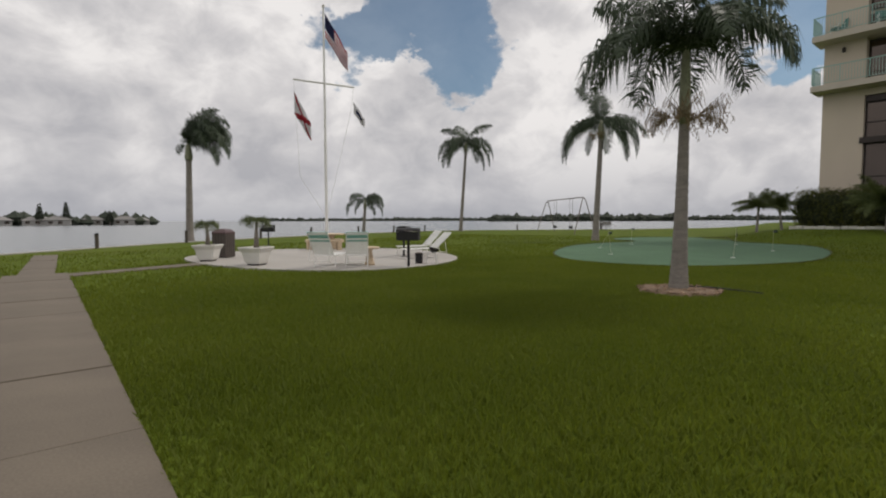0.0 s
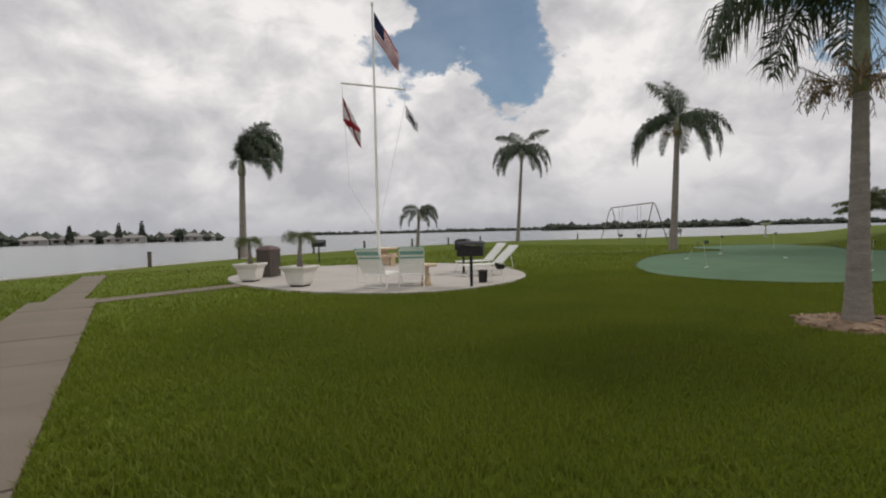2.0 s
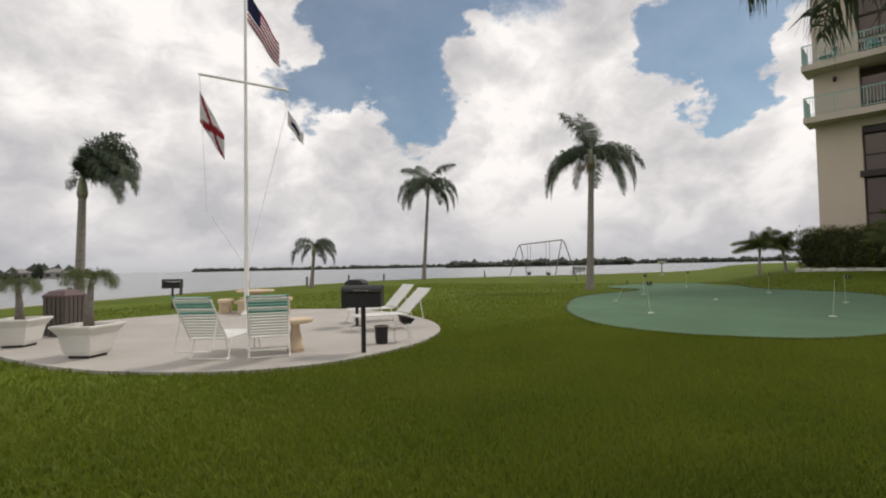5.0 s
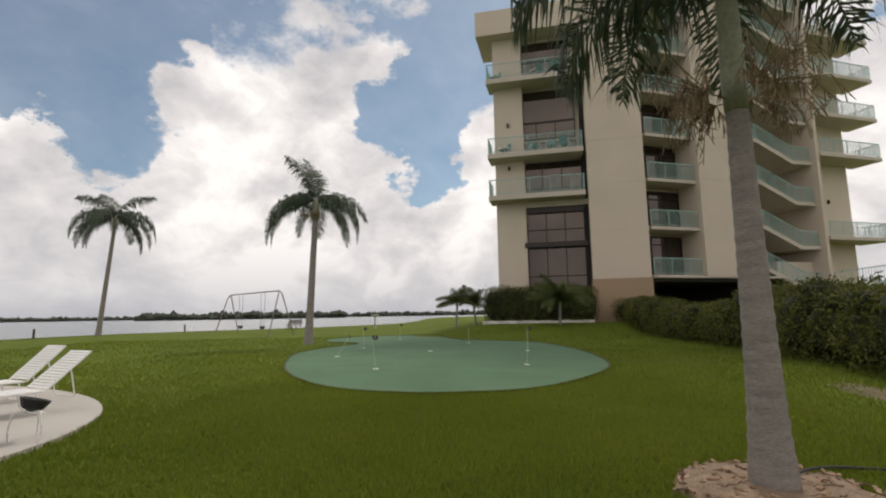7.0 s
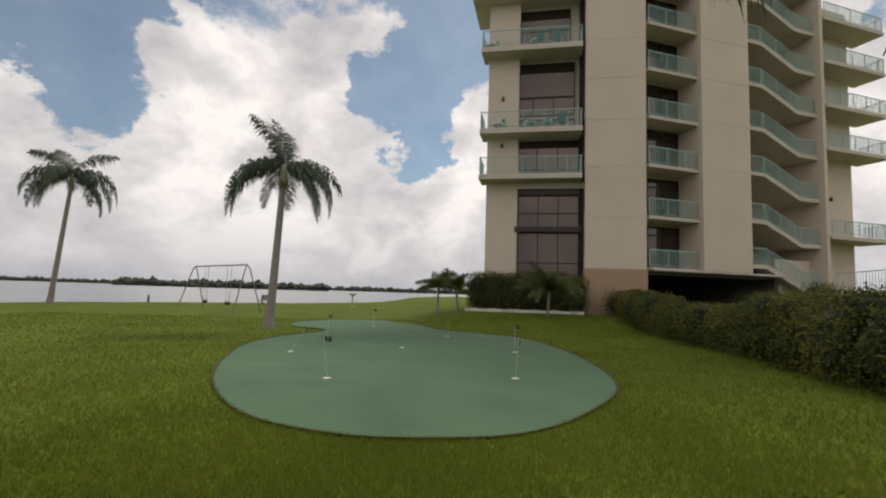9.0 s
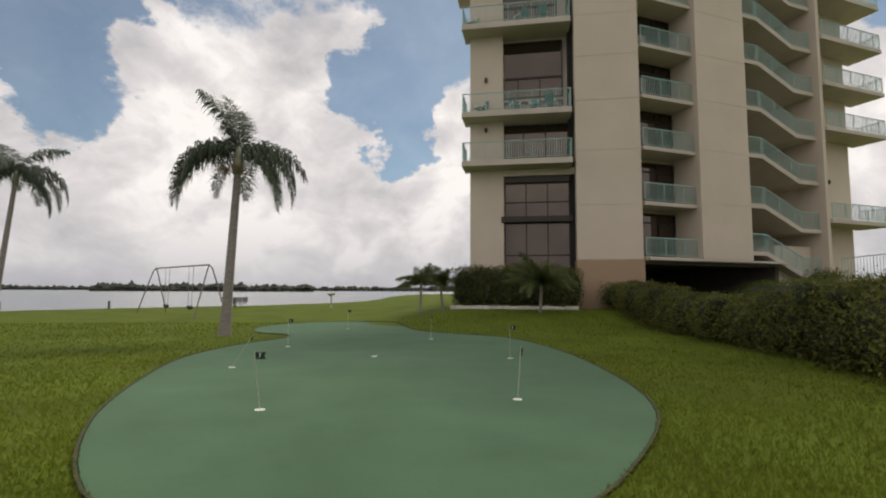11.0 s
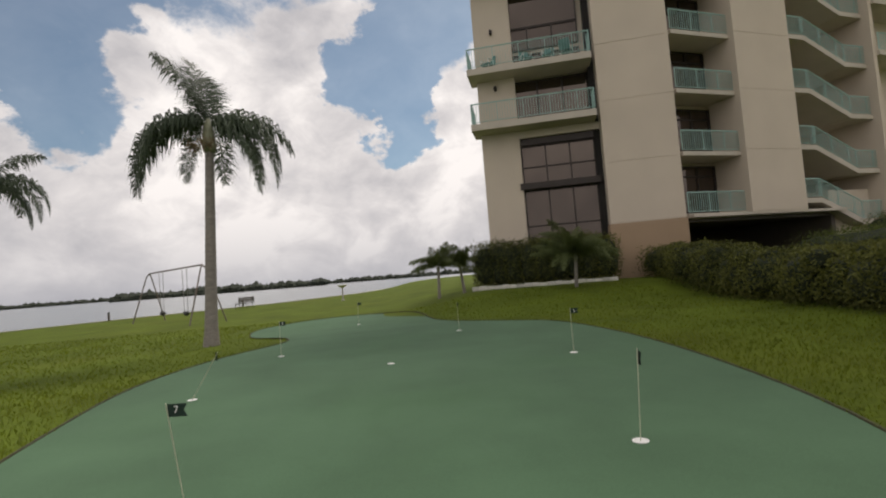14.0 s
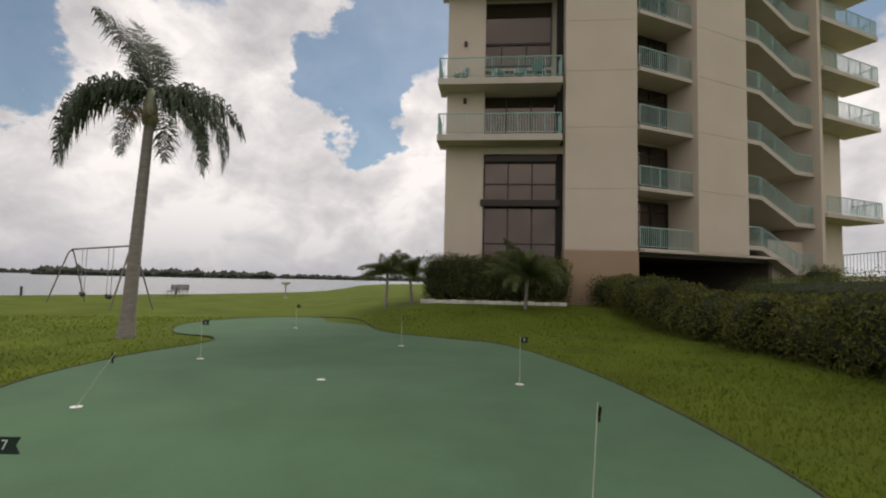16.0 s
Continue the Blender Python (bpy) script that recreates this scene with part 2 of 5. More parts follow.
M_WHITE = material("white_paint", (0.78, 0.77, 0.74), 0.5, spread=0.05, scale=4, grain=60, bump=0.06, stains=0.2, stain=(0.60, 0.57, 0.50))
M_STICK = material("aged_flagstick", (0.50, 0.50, 0.37), 0.5, spread=0.08, scale=20, bump=0.02)
M_STRAP = material("white_vinyl_strap", (0.76, 0.76, 0.73), 0.45, spread=0.05, scale=8, bump=0.05, stains=0.2, stain=(0.6, 0.59, 0.53))
M_TEALSTRAP = material("teal_vinyl_strap", (0.15, 0.36, 0.31), 0.45, spread=0.1, scale=8, bump=0.05)
M_STONE = material("cast_stone", (0.60, 0.47, 0.33), 0.85, spread=0.15, scale=5, grain=70, bump=0.4, dist=0.01, stains=0.35, stain=(0.40, 0.31, 0.22))
M_POT = material("white_pot", (0.68, 0.66, 0.62), 0.6, spread=0.06, scale=3, grain=50, bump=0.1, stains=0.4, stain=(0.45, 0.42, 0.37))
# the bin's own brown, used again as painted shade inside the carport
M_BIN_SHADE = material("brown_bin", (0.085, 0.068, 0.058), 0.6, spread=0.2, scale=4, bump=0.1)
M_BINTOP = material("bin_lid", (0.09, 0.05, 0.05), 0.5, spread=0.2, scale=4, bump=0.1)
M_GALV = material("galvanised_pipe", (0.20, 0.17, 0.15), 0.55, 0.5, spread=0.25, scale=5, bump=0.1, stains=0.4, stain=(0.16, 0.09, 0.05))
M_CHAIN = material("swing_chain", (0.25, 0.24, 0.23), 0.5, 0.6, spread=0.2, bump=0.0)
M_BLACK = material("black_rubber", (0.018, 0.018, 0.019), 0.7, spread=0.3, scale=10, bump=0.1)
M_WOOD = material("weathered_wood", (0.09, 0.075, 0.06), 0.9, spread=0.3, scale=6, grain=60, bump=0.4, stretch=(1, 1, 0.2))
M_CAP = material("seawall_concrete", (0.36, 0.34, 0.31), 0.85, spread=0.2, scale=1.2, bump=0.3, stains=0.4, stain=(0.2, 0.19, 0.16))
M_ROCK = material("white_stone", (0.62, 0.60, 0.55), 0.85, spread=0.15, scale=5, bump=0.4, per_object=0.2)
M_RED = material("flag_red", (0.34, 0.03, 0.045), 0.85, spread=0.1, scale=10, bump=0.1)
M_FWHITE = material("flag_white", (0.66, 0.65, 0.66), 0.85, spread=0.06, scale=10, bump=0.1)
M_BLUE = material("flag_blue", (0.025, 0.03, 0.10), 0.85, spread=0.15, scale=10, bump=0.1)
M_GFLAG = material("green_flag", (0.010, 0.030, 0.020), 0.8, spread=0.2, scale=20, bump=0.05)
M_FAR = leafy("far_foliage", (0.035, 0.045, 0.035), (0.075, 0.085, 0.06), 0.9, 0.0)
M_HOUSE = material("far_house_wall", (0.34, 0.33, 0.31), 0.9, spread=0.1, per_object=0.25)
M_ROOF = material("far_roof", (0.22, 0.21, 0.20), 0.9, spread=0.2, per_object=0.35)
M_SEAT = material("teal_cushion", (0.08, 0.20, 0.18), 0.8, spread=0.15, scale=8)


def glassy(name, tint, rough=0.04):
    m = bpy.data.materials.new(name)
    m.use_nodes = True
    b = m.node_tree.nodes["Principled BSDF"]
    b.inputs["Base Color"].default_value = (*tint, 1)
    b.inputs["Roughness"].default_value = rough
    b.inputs["IOR"].default_value = 1.9
    n = m.node_tree.nodes.new("ShaderNodeTexNoise")
    n.inputs["Scale"].default_value = 0.6
    bp = m.node_tree.nodes.new("ShaderNodeBump")
    bp.inputs["Strength"].default_value, bp.inputs["Distance"].default_value = 0.06, 0.05
    m.node_tree.links.new(n.outputs["Fac"], bp.inputs["Height"])
    m.node_tree.links.new(bp.outputs[0], b.inputs["Normal"])
    return m


M_GLASS = glassy("tinted_window_glass", (0.024, 0.019, 0.016))
M_GLASS.node_tree.nodes["Principled BSDF"].inputs["Specular Tint"].default_value = (0.92, 0.76, 0.66, 1)


def water_material():
    m = bpy.data.materials.new("bay_water")
    m.use_nodes = True
    nt = m.node_tree
    b = nt.nodes["Principled BSDF"]
    b.inputs["Base Color"].default_value = (0.16, 0.18, 0.185, 1)
    b.inputs["Roughness"].default_value = 0.22
    tc = nt.nodes.new("ShaderNodeTexCoord")
    mp = nt.nodes.new("ShaderNodeMapping")
    mp.inputs["Scale"].default_value = (1.0, 1.0, 1.0)
    nt.links.new(tc.outputs["Object"], mp.inputs[0])
    n = nt.nodes.new("ShaderNodeTexNoise")
    n.inputs["Scale"].default_value, n.inputs["Detail"].default_value = 0.9, 6.0
    nt.links.new(mp.outputs[0], n.inputs["Vector"])
    bp = nt.nodes.new("ShaderNodeBump")
    bp.inputs["Strength"].default_value, bp.inputs["Distance"].default_value = 0.9, 0.25
    nt.links.new(n.outputs["Fac"], bp.inputs["Height"])
    nt.links.new(bp.outputs[0], b.inputs["Normal"])
    return m


M_WATER = water_material()

# ---- mesh helpers ----


def smooth(a, b, v):
    t = min(max((v - a) / (b - a), 0.0), 1.0)
    return t * t * (3 - 2 * t)


def part(name, bm, mat, parent=None, label="", soft=False, m=None):
    """Links a bmesh as one mesh object under a thing or a part."""
    me = bpy.data.meshes.new(name)
    bm.to_mesh(me)
    bm.free()
    me.materials.append(mat)
    if soft:
        for p in me.polygons:
            p.use_smooth = True
    ob = new(name, me)
    if parent:
        ob.parent = parent
    if m is not None:
        ob.matrix_basis = m
    if label:
        ob["label"] = label
    return ob


def again(src, parent, m):
    """Another object on the mesh of src."""
    ob = new(src.name.split(".")[0], src.data)
    ob.parent, ob.matrix_basis = parent, m
    return ob


def thing(name, m, label, category, group="", kind=""):
    e = new(name)
    e.empty_display_size = 0.2
    e.matrix_basis = m
    return tagged(e, label, category, group, kind)


def mesh_np(name, verts, faces, mat, soft=False):
    me = bpy.data.meshes.new(name)
    me.from_pydata([tuple(v) for v in verts], [], [tuple(f) for f in faces])
    me.materials.append(mat)
    if soft:
        for p in me.polygons:
            p.use_smooth = True
    return new(name, me)


def box(bm, x0, x1, y0, y1, z0, z1, bevel=0.0, m=None):
    g = bmesh.ops.create_cube(bm, size=1.0)
    mat = Matrix.Translation(((x0 + x1) / 2, (y0 + y1) / 2, (z0 + z1) / 2)) @ Matrix.Diagonal((x1 - x0, y1 - y0, z1 - z0, 1))
    bmesh.ops.transform(bm, matrix=(m @ mat) if m is not None else mat, verts=g["verts"])
    if bevel:
        es = list({e for v in g["verts"] for e in v.link_edges})
        bmesh.ops.bevel(bm, geom=es, offset=bevel, segments=2, affect="EDGES", profile=0.7)
    return bm


def boxed(x0, x1, y0, y1, z0, z1, bevel=0.0, m=None):
    return box(bmesh.new(), x0, x1, y0, y1, z0, z1, bevel, m)


def lathe(profile, n=20, m=None, bm=None):
    """A turned shape from (radius, height) pairs, closed at both ends."""
    bm = bm or bmesh.new()
    rings = []
    for r, z in profile:
        ring = []
        for i in range(n):
            a = 2 * math.pi * i / n
            v = Vector((r * math.cos(a), r * math.sin(a), z))
            ring.append(bm.verts.new(m @ v if m is not None else v))
        rings.append(ring)
    for a, b in zip(rings, rings[1:]):
        for i in range(n):
            bm.faces.new((a[i], a[(i + 1) % n], b[(i + 1) % n], b[i]))
    bm.faces.new(rings[0][::-1])
    bm.faces.new(rings[-1])
    return bm


def tube(pts, r, n=8, bm=None, r1=None):
    """A pipe along points."""
    bm = bm or bmesh.new()
    pts = [Vector(p) for p in pts]
    rings = []
    for i, p in enumerate(pts):
        d = (pts[min(i + 1, len(pts) - 1)] - pts[max(i - 1, 0)]).normalized()
        q = d.to_track_quat("Z", "Y")
        rr = r if r1 is None else r + (r1 - r) * i / (len(pts) - 1)
        rings.append([bm.verts.new(p + q @ Vector((rr * math.cos(2 * math.pi * k / n), rr * math.sin(2 * math.pi * k / n), 0))) for k in range(n)])
    for a, b in zip(rings, rings[1:]):
        for k in range(n):
            bm.faces.new((a[k], a[(k + 1) % n], b[(k + 1) % n], b[k]))
    bm.faces.new(rings[0][::-1])
    bm.faces.new(rings[-1])
    return bm


def bend(pts, r, seg=4):
    """Rounds the corners of a line of points."""
    pts = [Vector(p) for p in pts]
    out = [pts[0]]
    for a, b, c in zip(pts, pts[1:], pts[2:]):
        u, v = (a - b), (c - b)
        k = min(r, u.length * 0.45, v.length * 0.45)
        p, q = b + u.normalized() * k, b + v.normalized() * k
        for i in range(seg + 1):
            t = i / seg
            out.append(p * (1 - t) ** 2 + b * 2 * t * (1 - t) + q * t * t)
    return out + [pts[-1]]


def curve_loop(ctrl, n):
    """A closed smooth loop through control points."""
    out, k = [], len(ctrl)
    for i in range(k):
        p0, p1, p2, p3 = (Vector(ctrl[(i + j - 1) % k]) for j in range(4))
        for s in range(n):
            t = s / n
            out.append(0.5 * ((2 * p1) + (p2 - p0) * t + (2 * p0 - 5 * p1 + 4 * p2 - p3) * t * t + (3 * p1 - p0 - 3 * p2 + p3) * t ** 3))
    return out


def inside(x, y, loop):
    c, j = False, len(loop) - 1
    for i in range(len(loop)):
        a, b = loop[i], loop[j]
        if (a[1] > y) != (b[1] > y) and x < (b[0] - a[0]) * (y - a[1]) / (b[1] - a[1]) + a[0]:
            c = not c
        j = i
    return c


# ---- plan ----
A0, A1 = Vector((39.1, -2.75)), Vector((36.0, -12.5))
B0, B1 = Vector((36.4, -14.7)), Vector((37.6, -20.3))
GREEN = curve_loop([(12.85, 2.4), (13.0, 3.5), (13.9, 4.7), (16.0, 5.75), (18.6, 6.4), (21.5, 6.75), (24.0, 6.3), (26.0, 5.35), (27.2, 5.5), (28.3, 6.7), (31.0, 7.1), (33.5, 5.7), (34.0, 3.4), (32.3, 1.6), (28.6, 1.0), (26.7, -0.6), (25.3, -1.75), (21.8, -2.05), (18.2, -1.65), (15.7, -0.9), (13.8, 0.5), (13.0, 1.5)], 5)
PATIO = curve_loop([(7.3, 10.9), (7.35, 9.2), (7.9, 7.75), (8.7, 7.0), (9.8, 6.75), (11.0, 6.8), (12.3, 7.3), (13.6, 8.4), (14.8, 10.2), (15.1, 12.1), (14.3, 13.9), (12.6, 15.3), (10.6, 15.6), (8.6, 14.6), (7.6, 12.7)], 5)
SHORE = [(-160, -40), (-40, 4.0), (-8, 15.2), (0, 18.6), (6.05, 21.2), (12, 24.1), (18, 26.3), (24, 27.6), (32, 28.6), (41, 28.8), (47.5, 27.0), (53, 21.5), (60, 13.0), (72, 6.0), (95, 0.0), (140, -10), (240, -60)]


def ground_z(x, y):
    """The lawn rises gently towards the foot of the building."""
    d = smooth(28.5, 35.5, x) * smooth(3.5, -2.5, y) if y > -2.5 else smooth(28.5 if y > -9 else 26.0, 34.5, x)
    return 0.55 * d


# ---- ground ----
BARE = (11.7, -3.05, 1.3, 0.38, radians(-20))


# main walk, then a narrower walk to the seawall: start, end, width
WALKS = [((-1.45, -4.0), (4.2, 12.6), 1.05), ((4.2, 12.6), (6.75, 19.5), 0.62), ((4.3, 11.95), (7.6, 12.1), 0.62)]


def make_ground():
    """Lawn as one sheet, cut off at the seawall."""
    xs = np.concatenate([np.linspace(-160, -14, 10), np.arange(-12, 60, 0.6), np.linspace(62, 240, 20)])
    ys = np.concatenate([np.linspace(-200, -32, 10), np.arange(-30, 30.1, 0.6)])
    sx, sy = [p[0] for p in SHORE], [p[1] for p in SHORE]
    verts, faces = [], []
    nx, ny = len(xs), len(ys)
    for x in xs:
        top = float(np.interp(x, sx, sy))
        for j, y in enumerate(ys):
            yy = min(y, top)
            bump = 0.02 * noise.noise((x * 0.5, yy * 0.5, 0)) if -12 < x < 60 else 0
            z = ground_z(x, yy) + bump - 0.03
            verts.append((x, yy, z))
    for i in range(nx - 1):
        t0, t1 = float(np.interp(xs[i], sx, sy)), float(np.interp(xs[i + 1], sx, sy))
        for j in range(ny - 1):
            if ys[j] < max(t0, t1):
                a = i * ny + j
                faces.append((a, a + ny, a + ny + 1, a + 1))
    ob = mesh_np("ground", verts, faces, M_LAWN, True)
    tagged(ob, "mown green lawn with yellowish patches beside the bay", "lawn", kind="structure")


make_ground()


def slab_from_loop(name, loop, z0, z1, mat, lift=False, inner=None):
    bm = bmesh.new()
    top = [bm.verts.new((p[0], p[1], z1 + (ground_z(p[0], p[1]) if lift else 0))) for p in loop]
    bot = [bm.verts.new((p[0], p[1], z0)) for p in loop]
    f = bm.faces.new(top)
    for i in range(len(loop)):
        j = (i + 1) % len(loop)
        bm.faces.new((top[i], bot[i], bot[j], top[j]))
    bmesh.ops.recalc_face_normals(bm, faces=bm.faces)
    bmesh.ops.triangulate(bm, faces=[f])
    return part(name, bm, mat)


patio = tagged(slab_from_loop("patio", PATIO, -0.25, 0.012, M_PATIO), "round pale concrete patio let into the lawn", "patio", kind="structure")


def lawn_edge(name, loop, label, top, w=0.05):
    """The cut soil edge of the lawn round a paved or turfed surface."""
    bm = bmesh.new()
    n = len(loop)
    rows = [[], [], []]
    for i, p in enumerate(loop):
        t = (loop[(i + 1) % n] - loop[i - 1]).normalized()
        o = Vector((t.y, -t.x)) * EDGE_SIDE(loop)
        k = 1 + 0.5 * noise.noise((p[0] * 3, p[1] * 3, 1.0))
        for row, (off, z) in zip(rows, ((0.0, -0.05), (0.012, top * k), (w * 2, top * 0.6))):
            row.append(bm.verts.new((p[0] + o.x * off, p[1] + o.y * off, z + ground_z(p[0], p[1]))))
    for a, b in zip(rows, rows[1:]):
        for i in range(n):
            j = (i + 1) % n
            bm.faces.new((a[i], a[j], b[j], b[i]))
    bmesh.ops.recalc_face_normals(bm, faces=bm.faces)
    tagged(part(name, bm, M_SOIL), label, "lawn edge", kind="structure")


def EDGE_SIDE(loop):
    area = sum(loop[i - 1][0] * loop[i][1] - loop[i][0] * loop[i - 1][1] for i in range(len(loop)))
    return 1 if area > 0 else -1


lawn_edge("trim", GREEN, "dark cut soil edge of the lawn round the putting green", 0.010, 0.02)
green = tagged(slab_from_loop("putting_green", GREEN, -0.2, -0.004, M_TURF), "dark green artificial turf putting green", "putting green", kind="structure")


def make_path():
    """Concrete walks in separate bays with open joints."""
    for k, (a, b, w) in enumerate(WALKS):
        a, b = Vector(a), Vector(b)
        root = thing("path", pose(a.x, a.y, -0.003 * k, 0, 0, math.degrees(math.atan2(b.y - a.y, b.x - a.x))), "worn brown concrete garden walk with joints", "path", kind="structure")
        n = max(2, round((b - a).length / 1.5))
        step = (b - a).length / n
        first = part("paving_bay", boxed(0.006, step - 0.006, -w / 2, w / 2, -0.2, 0.0, 0.008), M_PATH, root)
        for i in range(1, n):
            again(first, root, pose(step * i, 0, 0.003 * math.sin(i * 2.3), 0, 0, 0))


make_path()


def make_water():
    bm = bmesh.new()
    bmesh.ops.create_grid(bm, x_segments=4, y_segments=4, size=4000)
    ob = part("water", bm, M_WATER, m=pose(0, 0, -1.1))
    tagged(ob, "grey rippled water of a wide bay", "water", kind="structure")


make_water()


def make_seawall():
    bm = bmesh.new()
    for (x0, y0), (x1, y1) in zip(SHORE, SHORE[1:]):
        d = Vector((x1 - x0, y1 - y0))
        a = math.degrees(math.atan2(d.y, d.x))
        box(bm, 0, d.length, -0.05, 0.40, -2.5, 0.0, m=pose(x0, y0, 0, 0, 0, a))
    tagged(part("seawall", bm, M_CAP), "low concrete seawall at the edge of the lawn", "seawall", kind="structure")


make_seawall()

# ---- building ----


def frame_of(p0, p1):
    """A frame on a facade: x along it, y outward, z up."""
    d = (p1 - p0).normalized()
    out = Vector((d.y, -d.x))
    if out.x > 0:
        out = -out
    return Matrix(((d.x, out.x, 0, p0.x), (d.y, out.y, 0, p0.y), (0, 0, 1, 0), (0, 0, 0, 1)))


FA, FB = frame_of(A0, A1), frame_of(B0, B1)
TOP = 30.0
tower = tagged(new("apartment_building"), "tall beige stucco apartment building with teal balcony rails", "building")


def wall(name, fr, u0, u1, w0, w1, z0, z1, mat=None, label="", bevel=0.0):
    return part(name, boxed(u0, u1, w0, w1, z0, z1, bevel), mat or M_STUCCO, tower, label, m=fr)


BAL = part("baluster", boxed(-0.011, 0.011, -0.011, 0.011, 0, 0.95), M_TEAL, tower, m=FA @ pose(0.08, 1.09, 9.2))


def railing(slab, fr, pts, z, h=1.07, step=0.135):
    """Teal rails and balusters along a line of (u, w, dz) points, as pieces of a balcony."""
    pts = [Vector((u, w, z + (dz[0] if dz else 0))) for u, w, *dz in pts]
    for a, b in zip(pts, pts[1:]):
        d = b - a
        part("top_rail", tube([a + Vector((0, 0, h)), b + Vector((0, 0, h))], 0.032, 6), M_TEAL, slab)
        part("bottom_rail", tube([a + Vector((0, 0, 0.1)), b + Vector((0, 0, 0.1))], 0.02, 6), M_TEAL, slab)
        n = max(1, int(d.length / step))
        for i in range(n + 1):
            p = a + d * (i / n)
            big = i % 10 == 0
            again(BAL, slab, Matrix.Translation(p + Vector((0, 0, 0.1))) @ Matrix.Diagonal((2.0 if big else 1.0, 2.0 if big else 1.0, 1.02, 1)))


def balcony(fr, u0, u1, w0, w1, z, thick=0.26, sides=(True, True), rail=True):
    s = part("balcony", boxed(u0, u1, w0, w1, z - thick, z, 0.01), M_SLAB, tower, m=fr)
    pts = ([(u0 + 0.06, w0 + 0.02)] if sides[0] else []) + [(u0 + 0.06, w1 - 0.06), (u1 - 0.06, w1 - 0.06)] + ([(u1 - 0.06, w0 + 0.02)] if sides[1] else [])
    if rail:
        railing(s, fr, pts, z)
    return s


def window(fr, u0, u1, w, z0, z1, cols, rows, bar=0.07, lights=None):
    """A bronze-framed window: each pane of its own, bars in front. lights: the heights of the rows as shares, from below."""
    win = new("window")
    win.parent, win.matrix_basis = tower, fr
    win["label"] = "dark bronze framed window"
    shares = lights or [1.0 / rows] * rows
    zs = [z0]
    for q in shares:
        zs.append(zs[-1] + (z1 - z0) * q)
    for i in range(cols + 1):
        u = u0 + (u1 - u0) * i / cols
        part("mullion", boxed(u - bar / 2, u + bar / 2, w - 0.05, w + 0.07, z0, z1), M_BRONZE, win)
    for z in zs:
        part("transom", boxed(u0, u1, w - 0.048, w + 0.068, z - bar / 2, z + bar / 2), M_BRONZE, win)
    for i in range(cols):
        for c, d in zip(zs, zs[1:]):
            a, b = u0 + (u1 - u0) * i / cols, u0 + (u1 - u0) * (i + 1) / cols
            part("pane", boxed(a + bar / 2, b - bar / 2, w - 0.02, w + 0.0, c + bar / 2, d - bar / 2), M_GLASS, win)
    return win


